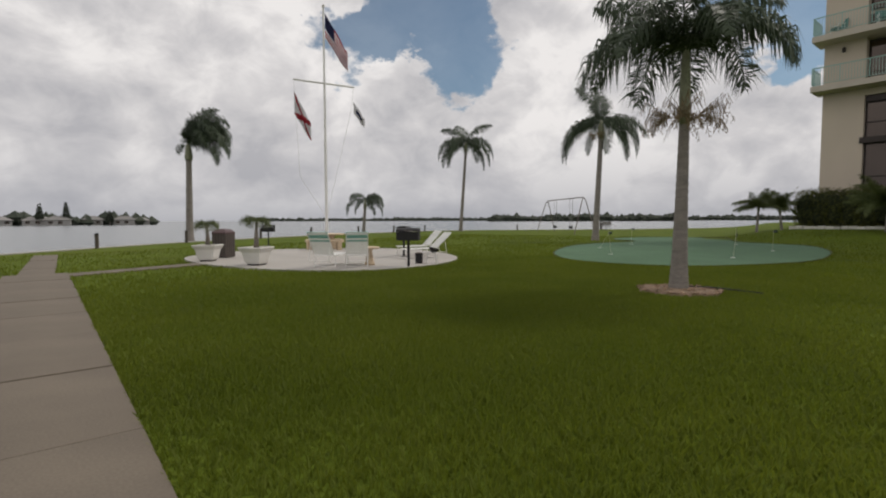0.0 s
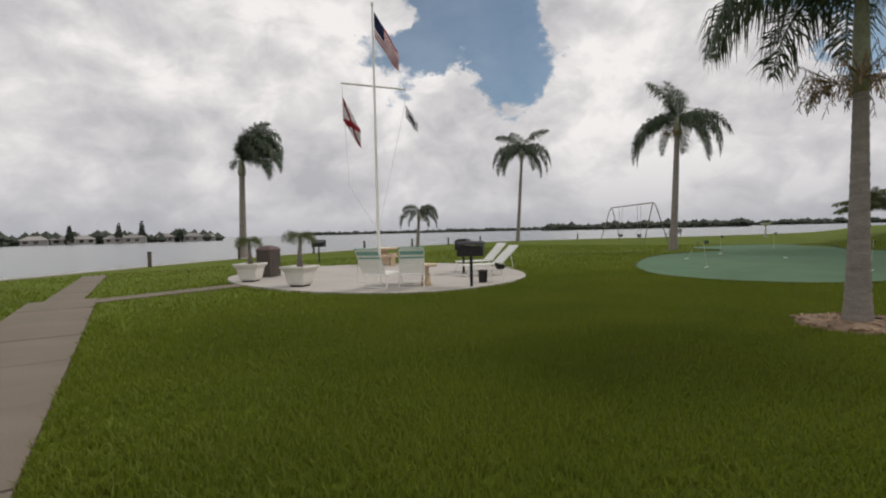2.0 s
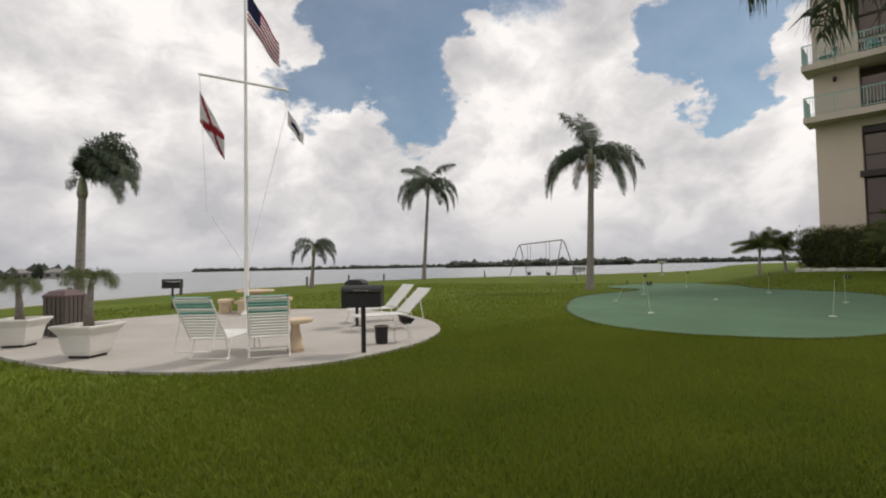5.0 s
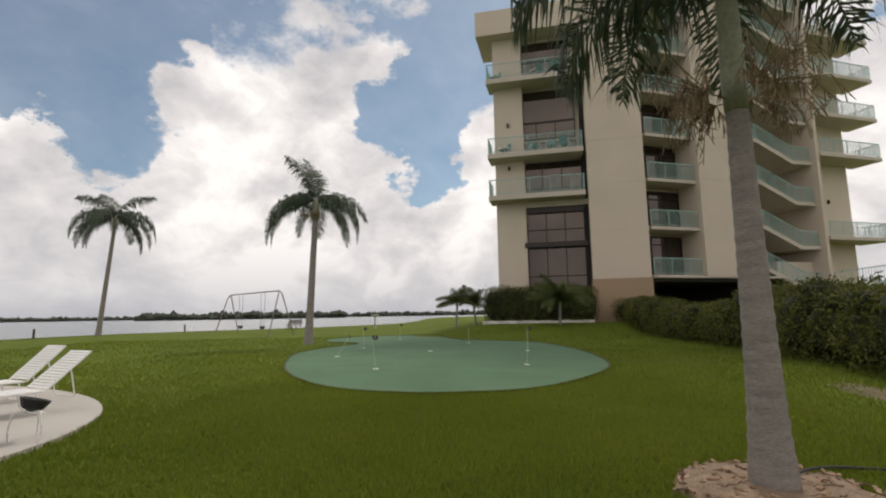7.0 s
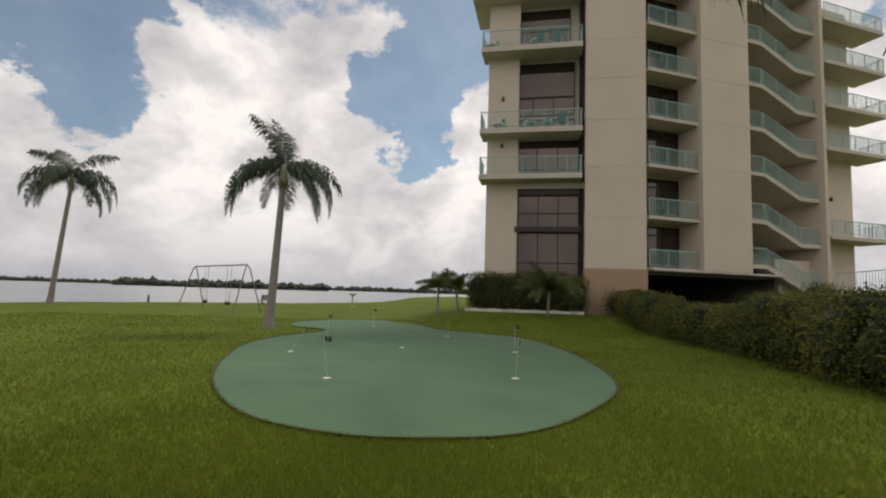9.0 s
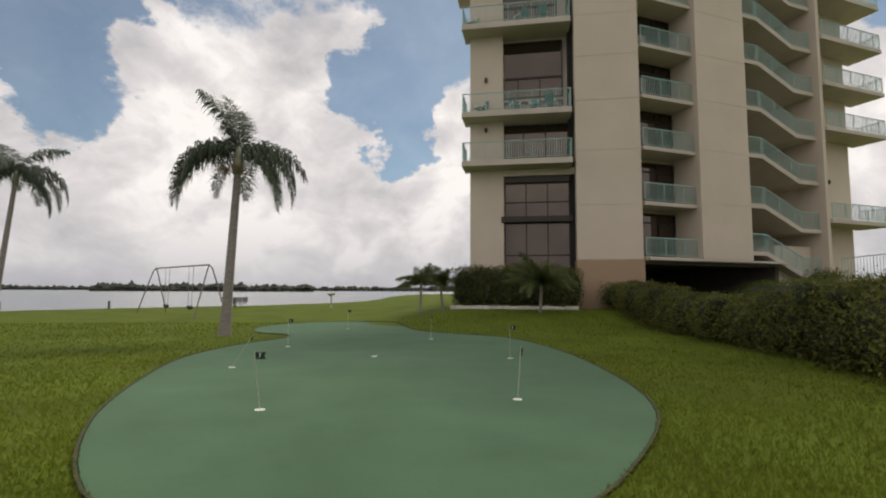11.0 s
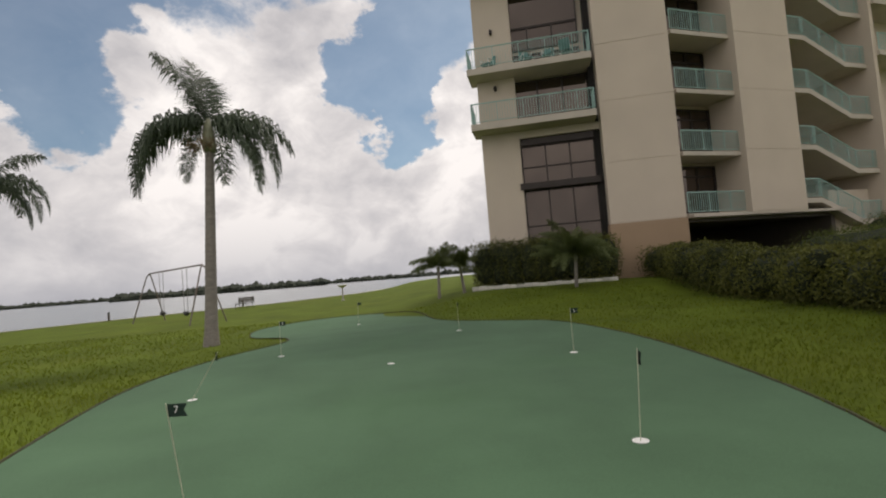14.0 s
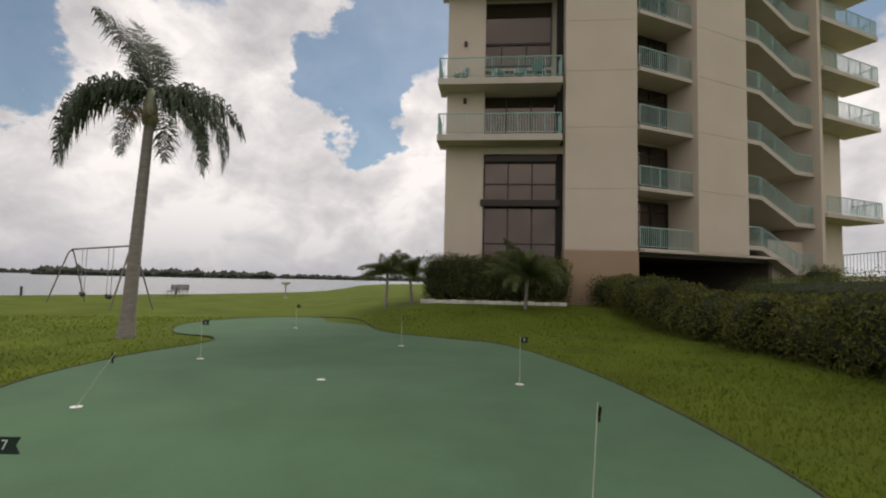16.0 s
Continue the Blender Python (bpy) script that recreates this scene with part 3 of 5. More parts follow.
def make_building():
    # left bay: wall strip, recessed windows, balconies
    wall("wall_strip", FA, 0.33, 2.35, -3.0, 0, 0, 21.0)
    wall("wall_back", FA, 2.35, 6.5, -3.0, -0.75, 0, 21.0)
    wall("end_wall", FA, 0.33, 0.6, -16.0, -3.0, 0, 21.0)
    wall("roof_fascia", FA, -0.75, 6.45, -3.0, 0.9, 20.9, 22.75, bevel=0.03)
    wall("lintel", FA, 2.35, 6.5, -0.75, -0.02, 8.35, 8.74)
    window(FA, 2.4, 6.2, -0.45, 5.9, 7.95, 3, 2, lights=(0.44, 0.56))
    part("blind_box", boxed(2.38, 6.2, -0.55, -0.2, 7.98, 8.35, 0.01), M_BRONZE, tower, "dark panel over the window", m=FA)
    window(FA, 2.4, 6.2, -0.45, 2.2, 5.55, 3, 2, lights=(0.42, 0.58))
    part("sill_band", boxed(2.2, 6.35, -0.5, 0.1, 5.55, 5.9, 0.02), M_BRONZE, tower, m=FA)
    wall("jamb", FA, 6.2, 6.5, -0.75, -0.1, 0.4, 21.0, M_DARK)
    for z in (9.1, 12.05, 17.45):
        balcony(FA, -0.05, 6.3, -0.7, 1.15, z, 0.34)
    # sliding doors and upper windows behind the balconies
    window(FA, 2.2, 6.2, -0.7, 9.15, 11.6, 3, 1)
    window(FA, 1.9, 5.9, -0.7, 12.1, 13.1, 3, 1)
    window(FA, 1.9, 5.9, -0.7, 13.4, 14.6, 3, 1)
    window(FA, 1.9, 5.9, -0.7, 14.65, 16.9, 1, 1)
    window(FA, 1.9, 5.6, -0.7, 17.5, 19.2, 3, 1)
    window(FA, 1.9, 5.6, -0.7, 19.25, 20.6, 1, 1)
    # first fin wall with joints between its lifts
    zs = [3.27, 6.35, 9.5, 12.45, 15.1, 17.6, 20.3, 23.2, 26.2, TOP]
    for a, b in zip(zs, zs[1:]):
        wall("fin_panel", FA, 6.5, 10.05, -4.4, 0.75, a + 0.02, b, bevel=0.012)
    wall("fin_core", FA, 6.52, 10.03, -2.9, 0.73, 3.2, TOP)
    wall("fin_base", FA, 6.45, 10.1, -3.0, 0.78, -0.2, 3.25, M_TAN, "tan painted base of the fin wall", bevel=0.012)
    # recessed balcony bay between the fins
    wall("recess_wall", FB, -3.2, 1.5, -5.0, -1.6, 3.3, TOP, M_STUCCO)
    levels = [3.45, 6.6, 9.8, 12.85, 15.9, 18.9, 21.9, 24.9]
    for z in levels:
        balcony(FB, -2.35, 1.5, -1.6, 0.25, z, 0.22, (False, False))
        window(FB, -2.3, 1.44, -1.5, z + 0.04, z + 2.72, 3, 2, lights=(0.8, 0.2))
    # second fin wall
    zs = [3.4, 6.65, 9.85, 12.9, 15.7, 18.4, 21.2, 24.2, 27.2, TOP]
    for a, b in zip(zs, zs[1:]):
        wall("fin_panel", FB, 1.5, 5.5, -5.0, 0.55, a + 0.02, b, bevel=0.012)
    wall("fin_core", FB, 1.52, 5.48, -2.9, 0.53, 3.3, TOP)
    # carport under the second fin; its inner faces are painted dark for the shade
    wall("carport_beam", FB, -2.3, 8.6, -0.2, 0.5, 3.24, 3.38, M_SLAB, bevel=0.01)
    wall("carport_ceiling", FB, -2.3, 8.6, -14.0, -0.2, 3.05, 3.3, M_BIN_SHADE)
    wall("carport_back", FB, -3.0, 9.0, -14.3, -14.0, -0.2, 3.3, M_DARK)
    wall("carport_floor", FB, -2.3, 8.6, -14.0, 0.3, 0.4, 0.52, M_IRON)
    wall("carport_side", FB, 8.3, 8.6, -14.0, -0.2, -0.2, 3.1, M_BIN_SHADE)
    wall("carport_end", FB, -2.9, -2.4, -14.0, -2.5, -0.2, 3.1, M_BIN_SHADE)
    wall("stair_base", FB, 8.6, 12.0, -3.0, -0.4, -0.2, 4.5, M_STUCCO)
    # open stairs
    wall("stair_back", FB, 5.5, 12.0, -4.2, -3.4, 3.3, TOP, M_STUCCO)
    for k, z in enumerate([4.0] + [z + 0.35 for z in levels[1:]]):
        zl = z - 1.35
        f = bmesh.new()
        side = [(5.5, z), (7.0, z), (10.2, zl), (12.0, zl), (12.0, zl - 0.26), (10.1, zl - 0.26), (6.9, z - 0.26), (5.5, z - 0.26)]
        for w in (-3.4, 0.35):
            for u, zz in side:
                f.verts.new((u, w, zz))
        f.verts.ensure_lookup_table()
        n = len(side)
        f.faces.new([f.verts[i] for i in range(n)])
        f.faces.new([f.verts[n + i] for i in range(n)][::-1])
        for i in range(n):
            j = (i + 1) % n
            f.faces.new((f.verts[i], f.verts[n + i], f.verts[n + j], f.verts[j]))
        bmesh.ops.recalc_face_normals(f, faces=f.faces)
        fl = part("stair_flight", f, M_SLAB, tower, "concrete stair flight with landings", m=FB)
        railing(fl, FB, [(5.5, 0.29, 0), (7.0, 0.29, 0), (10.2, 0.29, -1.35), (11.9, 0.29, -1.35)], z)
        part("door", boxed(6.0, 6.95, -3.42, -3.36, z, z + 2.1, 0.01), M_BRONZE, tower, m=FB)
    wall("stair_fin", FB, 12.0, 12.3, -3.0, 0.75, -0.2, TOP)
    # far wing with protruding balconies
    wall("wing_wall", FB, 14.1, 17.3, -9.0, -0.9, -0.2, 24.0)
    wall("wing_core", FB, 12.3, 14.1, -9.0, -1.3, -0.2, 24.0)
    for z in (6.3, 12.5, 15.6, 18.8, 22.0):
        s = part("balcony", boxed(12.3, 18.6, -1.3, 0.9, z - 0.28, z, 0.01), M_SLAB, tower, m=FB)
        railing(s, FB, [(12.4, 0.84), (18.5, 0.84), (18.5, -1.0)], z)
    window(FB, 12.5, 13.9, -1.26, 6.4, 8.0, 1, 1)
    window(FB, 12.5, 13.9, -1.26, 8.1, 11.6, 1, 1)
    window(FB, 12.5, 13.9, -1.26, 3.0, 5.9, 1, 1)
    for z in (12.6, 15.7, 18.9):
        window(FB, 12.5, 13.9, -1.26, z, z + 2.3, 1, 1)
    for u, z in ((14.9, 9.1),):
        part("wall_lamp", lathe([(0.05, 0), (0.09, 0.05), (0.09, 0.25), (0.03, 0.32)], 8), M_BRONZE, tower, m=FB @ pose(u, -0.8, z))
    for z in (12.9, 9.75):
        part("wall_lamp", lathe([(0.05, 0), (0.09, 0.05), (0.09, 0.25), (0.03, 0.32)], 8), M_BRONZE, tower, m=FA @ pose(1.3, 0.09, z + 1.3))


make_building()

# ---- palms ----


WIDE = 0.6


def frond_bm(length, e0, e1, leaf, n=46, side=0.0, hang=0.86, sparse=1.0, seed=0, rach=0.022, bow=0.9):
    """A feather frond: an arching rib with paired leaflets that hang from it."""
    rnd = random.Random(seed)
    bm = bmesh.new()
    pts, p = [], Vector((0, 0, 0))
    for i in range(n + 1):
        s = i / n
        e = radians(e0 + (e1 - e0) * (s ** bow))
        az = radians(side * s * s)
        if i:
            p = p + Vector((math.cos(e) * math.cos(az), math.cos(e) * math.sin(az), math.sin(e))) * (length / n)
        pts.append(p.copy())
    tube(pts[::4] + ([pts[-1]] if n % 4 else []), rach, 5, bm, 0.004)
    for i in range(4, n + 1):
        s = i / n
        d = (pts[i] - pts[i - 1]).normalized()
        lat = Vector((-d.y, d.x, 0)).normalized()
        ln = leaf * (0.35 + 0.65 * math.sin(math.pi * min(s * 0.93 + 0.1, 1.0)) ** 0.7) * (1.0 if s < 0.92 else 0.7)
        for sg in (-1, 1):
            for rep in range(2):
                if rnd.random() > sparse:
                    continue
                q = pts[i] - d * (length / n) * 0.5 * rep
                l = ln * 1.3 * rnd.uniform(0.75, 1.15)
                out = (lat * sg * rnd.uniform(0.45, 0.95) + d * rnd.uniform(0.3, 0.75) + Vector((0, 0, rnd.uniform(-0.55, 0.45)))).normalized()
                wd = WIDE * length * (0.010 + 0.005 * rnd.random())
                t1 = q + out * l * 0.45
                hg = hang * rnd.uniform(0.6, 1.1) * (1 - 0.75 * max(d.z, 0.0) ** 2)
                t2 = t1 + (out * (1.05 - hg) + Vector((rnd.uniform(-0.15, 0.15), rnd.uniform(-0.15, 0.15), -1)) * hg).normalized() * l * 0.55
                ax = d * wd
                vs = [bm.verts.new(v) for v in (q - ax * 0.5, q + ax * 0.5, t1 + ax, t1 - ax, t2)]
                bm.faces.new((vs[0], vs[1], vs[2], vs[3]))
                bm.faces.new((vs[3], vs[2], vs[4]))
    return bm


def palm(name, base, height, r0, r1, top, fronds, label, rings=40, bulge=True, shaft=0.9, dry=0, seeds=0, seed=1, curve=0.0, group="palms on the lawn", cat="palm tree", rach=0.022, bulb=1.5, bow=0.9, leaf_mat=None):
    """A trunk with leaf rings, a crownshaft and feather fronds. top: how far the crown leans, x and y."""
    rnd = random.Random(seed)
    root = thing(name, pose(*base), label, cat, group)
    bm, n = bmesh.new(), 14
    prev, steps = None, rings * 3
    lean = Vector((top[0], top[1], 0))

    def axis(s):
        return lean * (s + curve * math.sin(math.pi * s)) + Vector((0, 0, height * s))
    for i in range(steps + 1):
        s = i / steps
        r = r1 + (r0 - r1) * (1 - s) ** 1.0 + (0.35 * r0 * math.exp(-s * height / 0.35) if bulge else 0)
        r *= 1.0 + (0.05 if i % 3 == 0 else 0.0) + 0.012 * math.sin(i * 1.7)
        c = axis(s)
        ring = [bm.verts.new(c + Vector((r * math.cos(2 * math.pi * k / n), r * math.sin(2 * math.pi * k / n), -0.15 if i == 0 else 0))) for k in range(n)]
        if prev:
            for k in range(n):
                bm.faces.new((prev[k], prev[(k + 1) % n], ring[(k + 1) % n], ring[k]))
        prev = ring
    bm.faces.new(prev)
    part("trunk", bm, M_TRUNK, root, "grey ringed trunk", True)
    head = axis(1.0)
    part("crownshaft", lathe([(r1 * (bulb + 1) / 2, -0.08), (r1 * bulb, 0.12), (r1 * (bulb + 0.8) / 2, shaft * 0.6), (r1 * 0.5, shaft)], 12), M_SHAFT, root, "swollen leaf bases below the crown", True, m=Matrix.Translation(head))
    for i, (az, e0, e1, ln, leaf, side) in enumerate(fronds):
        m = Matrix.Translation(head + Vector((0, 0, shaft * 0.75))) @ pose(0, 0, 0, 0, 0, az)
        part("frond", frond_bm(ln, e0, e1, leaf, 54, side, seed=seed * 100 + i, rach=rach, bow=bow), leaf_mat or M_FROND, root, m=m)
    for i in range(dry):
        m = Matrix.Translation(head + Vector((0, 0, 0.1))) @ pose(0, 0, 0, 0, 0, rnd.uniform(0, 360))
        part("dry_frond", frond_bm(1.5, -20, -80, 0.4, 30, 0, 0.9, 0.6, seed * 7 + i), M_DRY, root, "dry brown frond", m=m)
    for i in range(seeds):
        b2 = bmesh.new()
        az = radians(100 + 90 * i + rnd.uniform(-15, 15))
        for k in range(22):
            a = az + rnd.uniform(-0.9, 0.9)
            p0 = Vector((0, 0, 0))
            p1 = Vector((math.cos(az) * 0.12, math.sin(az) * 0.12, 0.03))
            p2 = p1 + Vector((math.cos(a), math.sin(a), rnd.uniform(-0.5, 0.8))) * rnd.uniform(0.2, 0.42)
            p3 = p2 + Vector((math.cos(a) * 0.3, math.sin(a) * 0.3, -0.6)).normalized() * rnd.uniform(0.10, 0.24)
            tube([p0, p1, p2, p3], 0.006, 3, b2, 0.003)
            for f in range(9):
                o = p1.lerp(p2, 0.4 + f / 10) if f < 5 else p2.lerp(p3, (f - 5) / 4)
                q = o + Vector((rnd.uniform(-0.05, 0.05), rnd.uniform(-0.05, 0.05), rnd.uniform(-0.13, -0.02)))
                tube([o, q], 0.004, 3, b2)
        part("seed_stalk", b2, M_SEED, root, "branched dry seed stalk", m=Matrix.Translation(head + Vector((r1 * math.cos(az), r1 * math.sin(az), SEED_DROP))))
    return root


SEED_DROP = 0.02


def spray(n, seed, e0=(20, 70), e1=(-75, -40), ln=(2.0, 2.6), leaf=0.55, wind=None):
    """Fronds all round; wind: the heading towards which they are blown."""
    rnd = random.Random(seed)
    out = []
    for i in range(n):
        az = 360 * i / n + rnd.uniform(-14, 14)
        side = rnd.uniform(-12, 12)
        if wind is not None:
            dv = (wind - az + 180) % 360 - 180
            az += dv * 0.72
            side += dv * 0.25
        out.append((az, rnd.uniform(*e0), rnd.uniform(*e1), rnd.uniform(*ln), leaf, side))
    return out


LBL = "feather palm with a slim grey trunk and drooping fronds"
palm("palm_tree", (8.42, 1.04, 0), 2.6, 0.112, 0.070, (0.04, -0.02), [
    (150, 74, -80, 2.0, 0.52, 10), (118, 62, -90, 2.2, 0.54, 5), (78, 75, -80, 2.1, 0.6, -8), (40, 62, -90, 1.9, 0.58, 5), (5, 70, -80, 2.0, 0.58, 0), (-35, 68, -84, 1.9, 0.52, 8),
    (-72, 74, -80, 2.0, 0.52, -5), (-105, 68, -86, 1.9, 0.52, 6), (-150, 76, -78, 1.8, 0.5, -6), (180, 85, -30, 1.9, 0.58, 0), (95, 88, -10, 1.8, 0.58, 0), (-60, 86, -20, 1.8, 0.58, 0)],
    "feather palm with a thick ringed trunk in a mulch bed", 24, seed=3, shaft=1.25, seeds=4, bulb=1.2)
palm("palm_tree", (27.1, 7.46, 0), 5.5, 0.165, 0.115, (0.25, -0.15), [
    (60, 95, 62, 2.1, 0.66, 0), (104, 92, 36, 2.45, 0.68, 8), (20, 92, 60, 1.7, 0.6, 0), (92, 64, -90, 3.0, 0.68, 0), (-84, 62, -92, 3.0, 0.66, 0), (-60, 30, -97, 2.5, 0.62, 0), (122, 62, -88, 2.6, 0.64, 0), (84, 52, -94, 3.5, 0.7, 6), (100, 36, -96, 3.2, 0.68, 0), (66, 0, -96, 1.9, 0.5, 0), (-72, 66, -66, 2.9, 0.58, -5),
    (-92, 46, -98, 3.2, 0.68, 0), (-108, 22, -97, 2.9, 0.66, 0), (5, 60, -92, 2.8, 0.62, 0), (-30, 80, -80, 2.6, 0.6, 0), (40, 84, -50, 2.4, 0.6, 0)], LBL, 30, seed=5, seeds=2, bow=0.62, bulb=1.8)
palm("palm_tree", (44.2, 25.9, 0), 8.2, 0.18, 0.125, (0.55, -0.3), [
    (105, 18, -97, 3.3, 0.85, 0), (-70, 14, -97, 3.5, 0.85, 0), (80, 70, -80, 3.8, 0.85, 0),
    (115, 70, -95, 4.4, 0.9, 0), (95, 46, -96, 4.3, 0.9, 0), (140, 20, -97, 3.6, 0.85, 0), (100, 90, -10, 3.4, 0.85, 5), (60, 92, 20, 3.0, 0.85, 0), (-60, 90, 0, 3.5, 0.85, 0), (-65, 66, -96, 4.4, 0.9, 0),
    (-80, 40, -97, 4.2, 0.9, 0), (-45, 12, -97, 3.7, 0.85, 0), (0, 60, -95, 3.8, 0.85, 0), (180, 78, -85, 3.6, 0.85, 0), (30, 84, -75, 3.8, 0.85, 0)], LBL, 30, seed=8, rach=0.035, bow=0.68)
palm("palm_tree", (15.6, 26.3, 0), 4.45, 0.19, 0.14, (0.15, 0.1), [
    (-67, 94, -60, 3.7, 0.7, 0), (-60, 86, -95, 3.7, 0.72, 4), (-76, 80, -98, 3.6, 0.72, -4), (-50, 90, -88, 3.4, 0.7, 0), (-85, 88, -85, 3.3, 0.7, 0), (-67, 70, -100, 3.5, 0.72, 0), (-56, 58, -100, 3.2, 0.7, 0),
    (-80, 48, -100, 3.0, 0.7, 0), (-40, 72, -95, 2.9, 0.66, -20), (-98, 74, -95, 2.8, 0.66, 20), (-67, 98, -10, 3.1, 0.62, 0), (-67, 30, -100, 2.5, 0.68, 0), (113, 30, -100, 0.9, 0.4, 0)], "wind-blown feather palm with fronds swept to one side", 30, seed=11, rach=0.03, bow=1.15)
palm("palm_tree", (27.5, 24.3, 0), 2.0, 0.12, 0.09, (0.1, -0.1), [
    (113, 42, -105, 2.2, 0.5, 0), (118, 5, -100, 1.3, 0.42, 0), (-67, 62, -85, 1.9, 0.52, 0), (-60, 30, -105, 2.1, 0.5, 0), (-75, 0, -100, 1.4, 0.45, 0), (100, 88, -60, 1.7, 0.52, 0), (-50, 86, -75, 1.8, 0.52, 0), (20, 60, -100, 1.7, 0.5, 0)], "short young feather palm near the seawall", 14, seed=14, shaft=0.6)

palm("palm_tree", (38.5, -36.0, 0), 5.2, 0.16, 0.12, (0.3, 0.2), spray(11, 41, (20, 85), (-90, -40), (1.9, 2.4), 0.6), LBL, 20, seed=41)


def entry_ramp():
    """A raised walk beside the wing with a sloping teal railing."""
    a, b = Vector((34.3, -23.2)), Vector((25.5, -31.0))
    fr = frame_of(a, b)
    root = tagged(new("entry_ramp"), "raised beige walk with a teal metal railing beside the building", "ramp")
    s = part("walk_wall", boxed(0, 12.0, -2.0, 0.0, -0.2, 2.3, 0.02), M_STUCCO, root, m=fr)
    railing(s, fr, [(0.1, -0.1, 0.0), (3.5, -0.1, 0.35), (12.0, -0.1, 0.8)], 2.3)


entry_ramp()

# ---- patio things ----
SMALL = Matrix.Diagonal((0.80, 0.80, 0.80, 1))


def flagpole():
    root = thing("flagpole", pose(12.75, 12.95, 0.01), "tall white flagpole with a yardarm and three flags", "flagpole")
    part("pole", tube([(0, 0, 0), (0, 0, 4), (0, 0, 8.4)], 0.06, 12, r1=0.03), M_WHITE, root)
    part("finial", lathe([(0.02, 8.4), (0.05, 8.43), (0.05, 8.5), (0.01, 8.54)], 10), M_WHITE, root, "small round finial")
    part("base_collar", lathe([(0.14, 0), (0.14, 0.06), (0.09, 0.1), (0.065, 0.16)], 14), M_WHITE, root)
    yd = Vector((0.95, -0.5, 0)).normalized()
    part("yardarm", tube([-yd * 1.08 + Vector((0, 0, 5.85)), yd * 1.08 + Vector((0, 0, 5.85))], 0.032, 8), M_WHITE, root)
    part("halyard", tube([yd * -1.05 + Vector((0, 0, 5.8)), yd * -0.9 + Vector((0, 0, 2.6)), (0, 0, 1.2)], 0.006, 4), M_WHITE, root)
    part("halyard", tube([yd * 1.05 + Vector((0, 0, 5.8)), yd * 1.0 + Vector((0, 0, 5.2)), (0.02, 0, 1.2)], 0.006, 4), M_WHITE, root)

    def flag(name, top, fly, drop, w, h, paint, label):
        """A limp, folded flag of cloth strips; fly: the way the wind takes it."""
        holder = new(name)
        holder.parent = root
        holder.matrix_basis = Matrix.Translation(top)
        holder["label"] = label
        nx, nz = 22, 13
        cells = {}
        side = Vector((-fly.y, fly.x, 0))

        def at(i, j):
            s, t = i / nx, j / nz
            x = w * s * math.cos(radians(drop))
            z = -h * t * (1 - 0.15 * s) - w * s * math.sin(radians(drop))
            f = 0.09 * math.sin(s * 9 + t * 1.5) * s + 0.05 * math.sin(t * 7 + s * 3) * s
            return fly * x + side * f + Vector((0, 0, z))
        for i in range(nx):
            for j in range(nz):
                cells.setdefault(paint(i / nx, j / nz), []).append((i, j))
        for mat, cs in cells.items():
            bm, vs = bmesh.new(), {}
            for i, j in cs:
                q = []
                for a, b in ((i, j), (i + 1, j), (i + 1, j + 1), (i, j + 1)):
                    if (a, b) not in vs:
                        vs[(a, b)] = bm.verts.new(at(a, b))
                    q.append(vs[(a, b)])
                bm.faces.new(q)
            g = bmesh.ops.solidify(bm, geom=bm.faces[:], thickness=0.004)
            part("cloth", bm, mat, holder, soft=True)
    fly = Vector((0.80, -0.60, 0))

    def stripes(s, t):
        if s < 0.4 and t < 0.54:
            return M_BLUE
        return M_RED if int(t * 12.99) % 2 == 0 else M_FWHITE

    def saltire(s, t):
        return M_RED if abs(s - t) < 0.14 or abs(s - (1 - t)) < 0.14 else M_FWHITE

    def burgee(s, t):
        return M_BLUE if abs(t - 0.5) < 0.16 and 0.2 < s < 0.75 else M_FWHITE
    flag("striped_flag", Vector((0.04, -0.03, 8.25)), fly, 58, 1.45, 0.85, stripes, "red and white striped flag with a blue corner")
    flag("saltire_flag", yd * -1.05 + Vector((0, 0, 5.45)), fly, 62, 1.15, 0.75, saltire, "white flag with a red cross")
    flag("small_flag", yd * 1.05 + Vector((0, 0, 5.35)), fly, 55, 0.7, 0.42, burgee, "small white flag with dark marks")


flagpole()


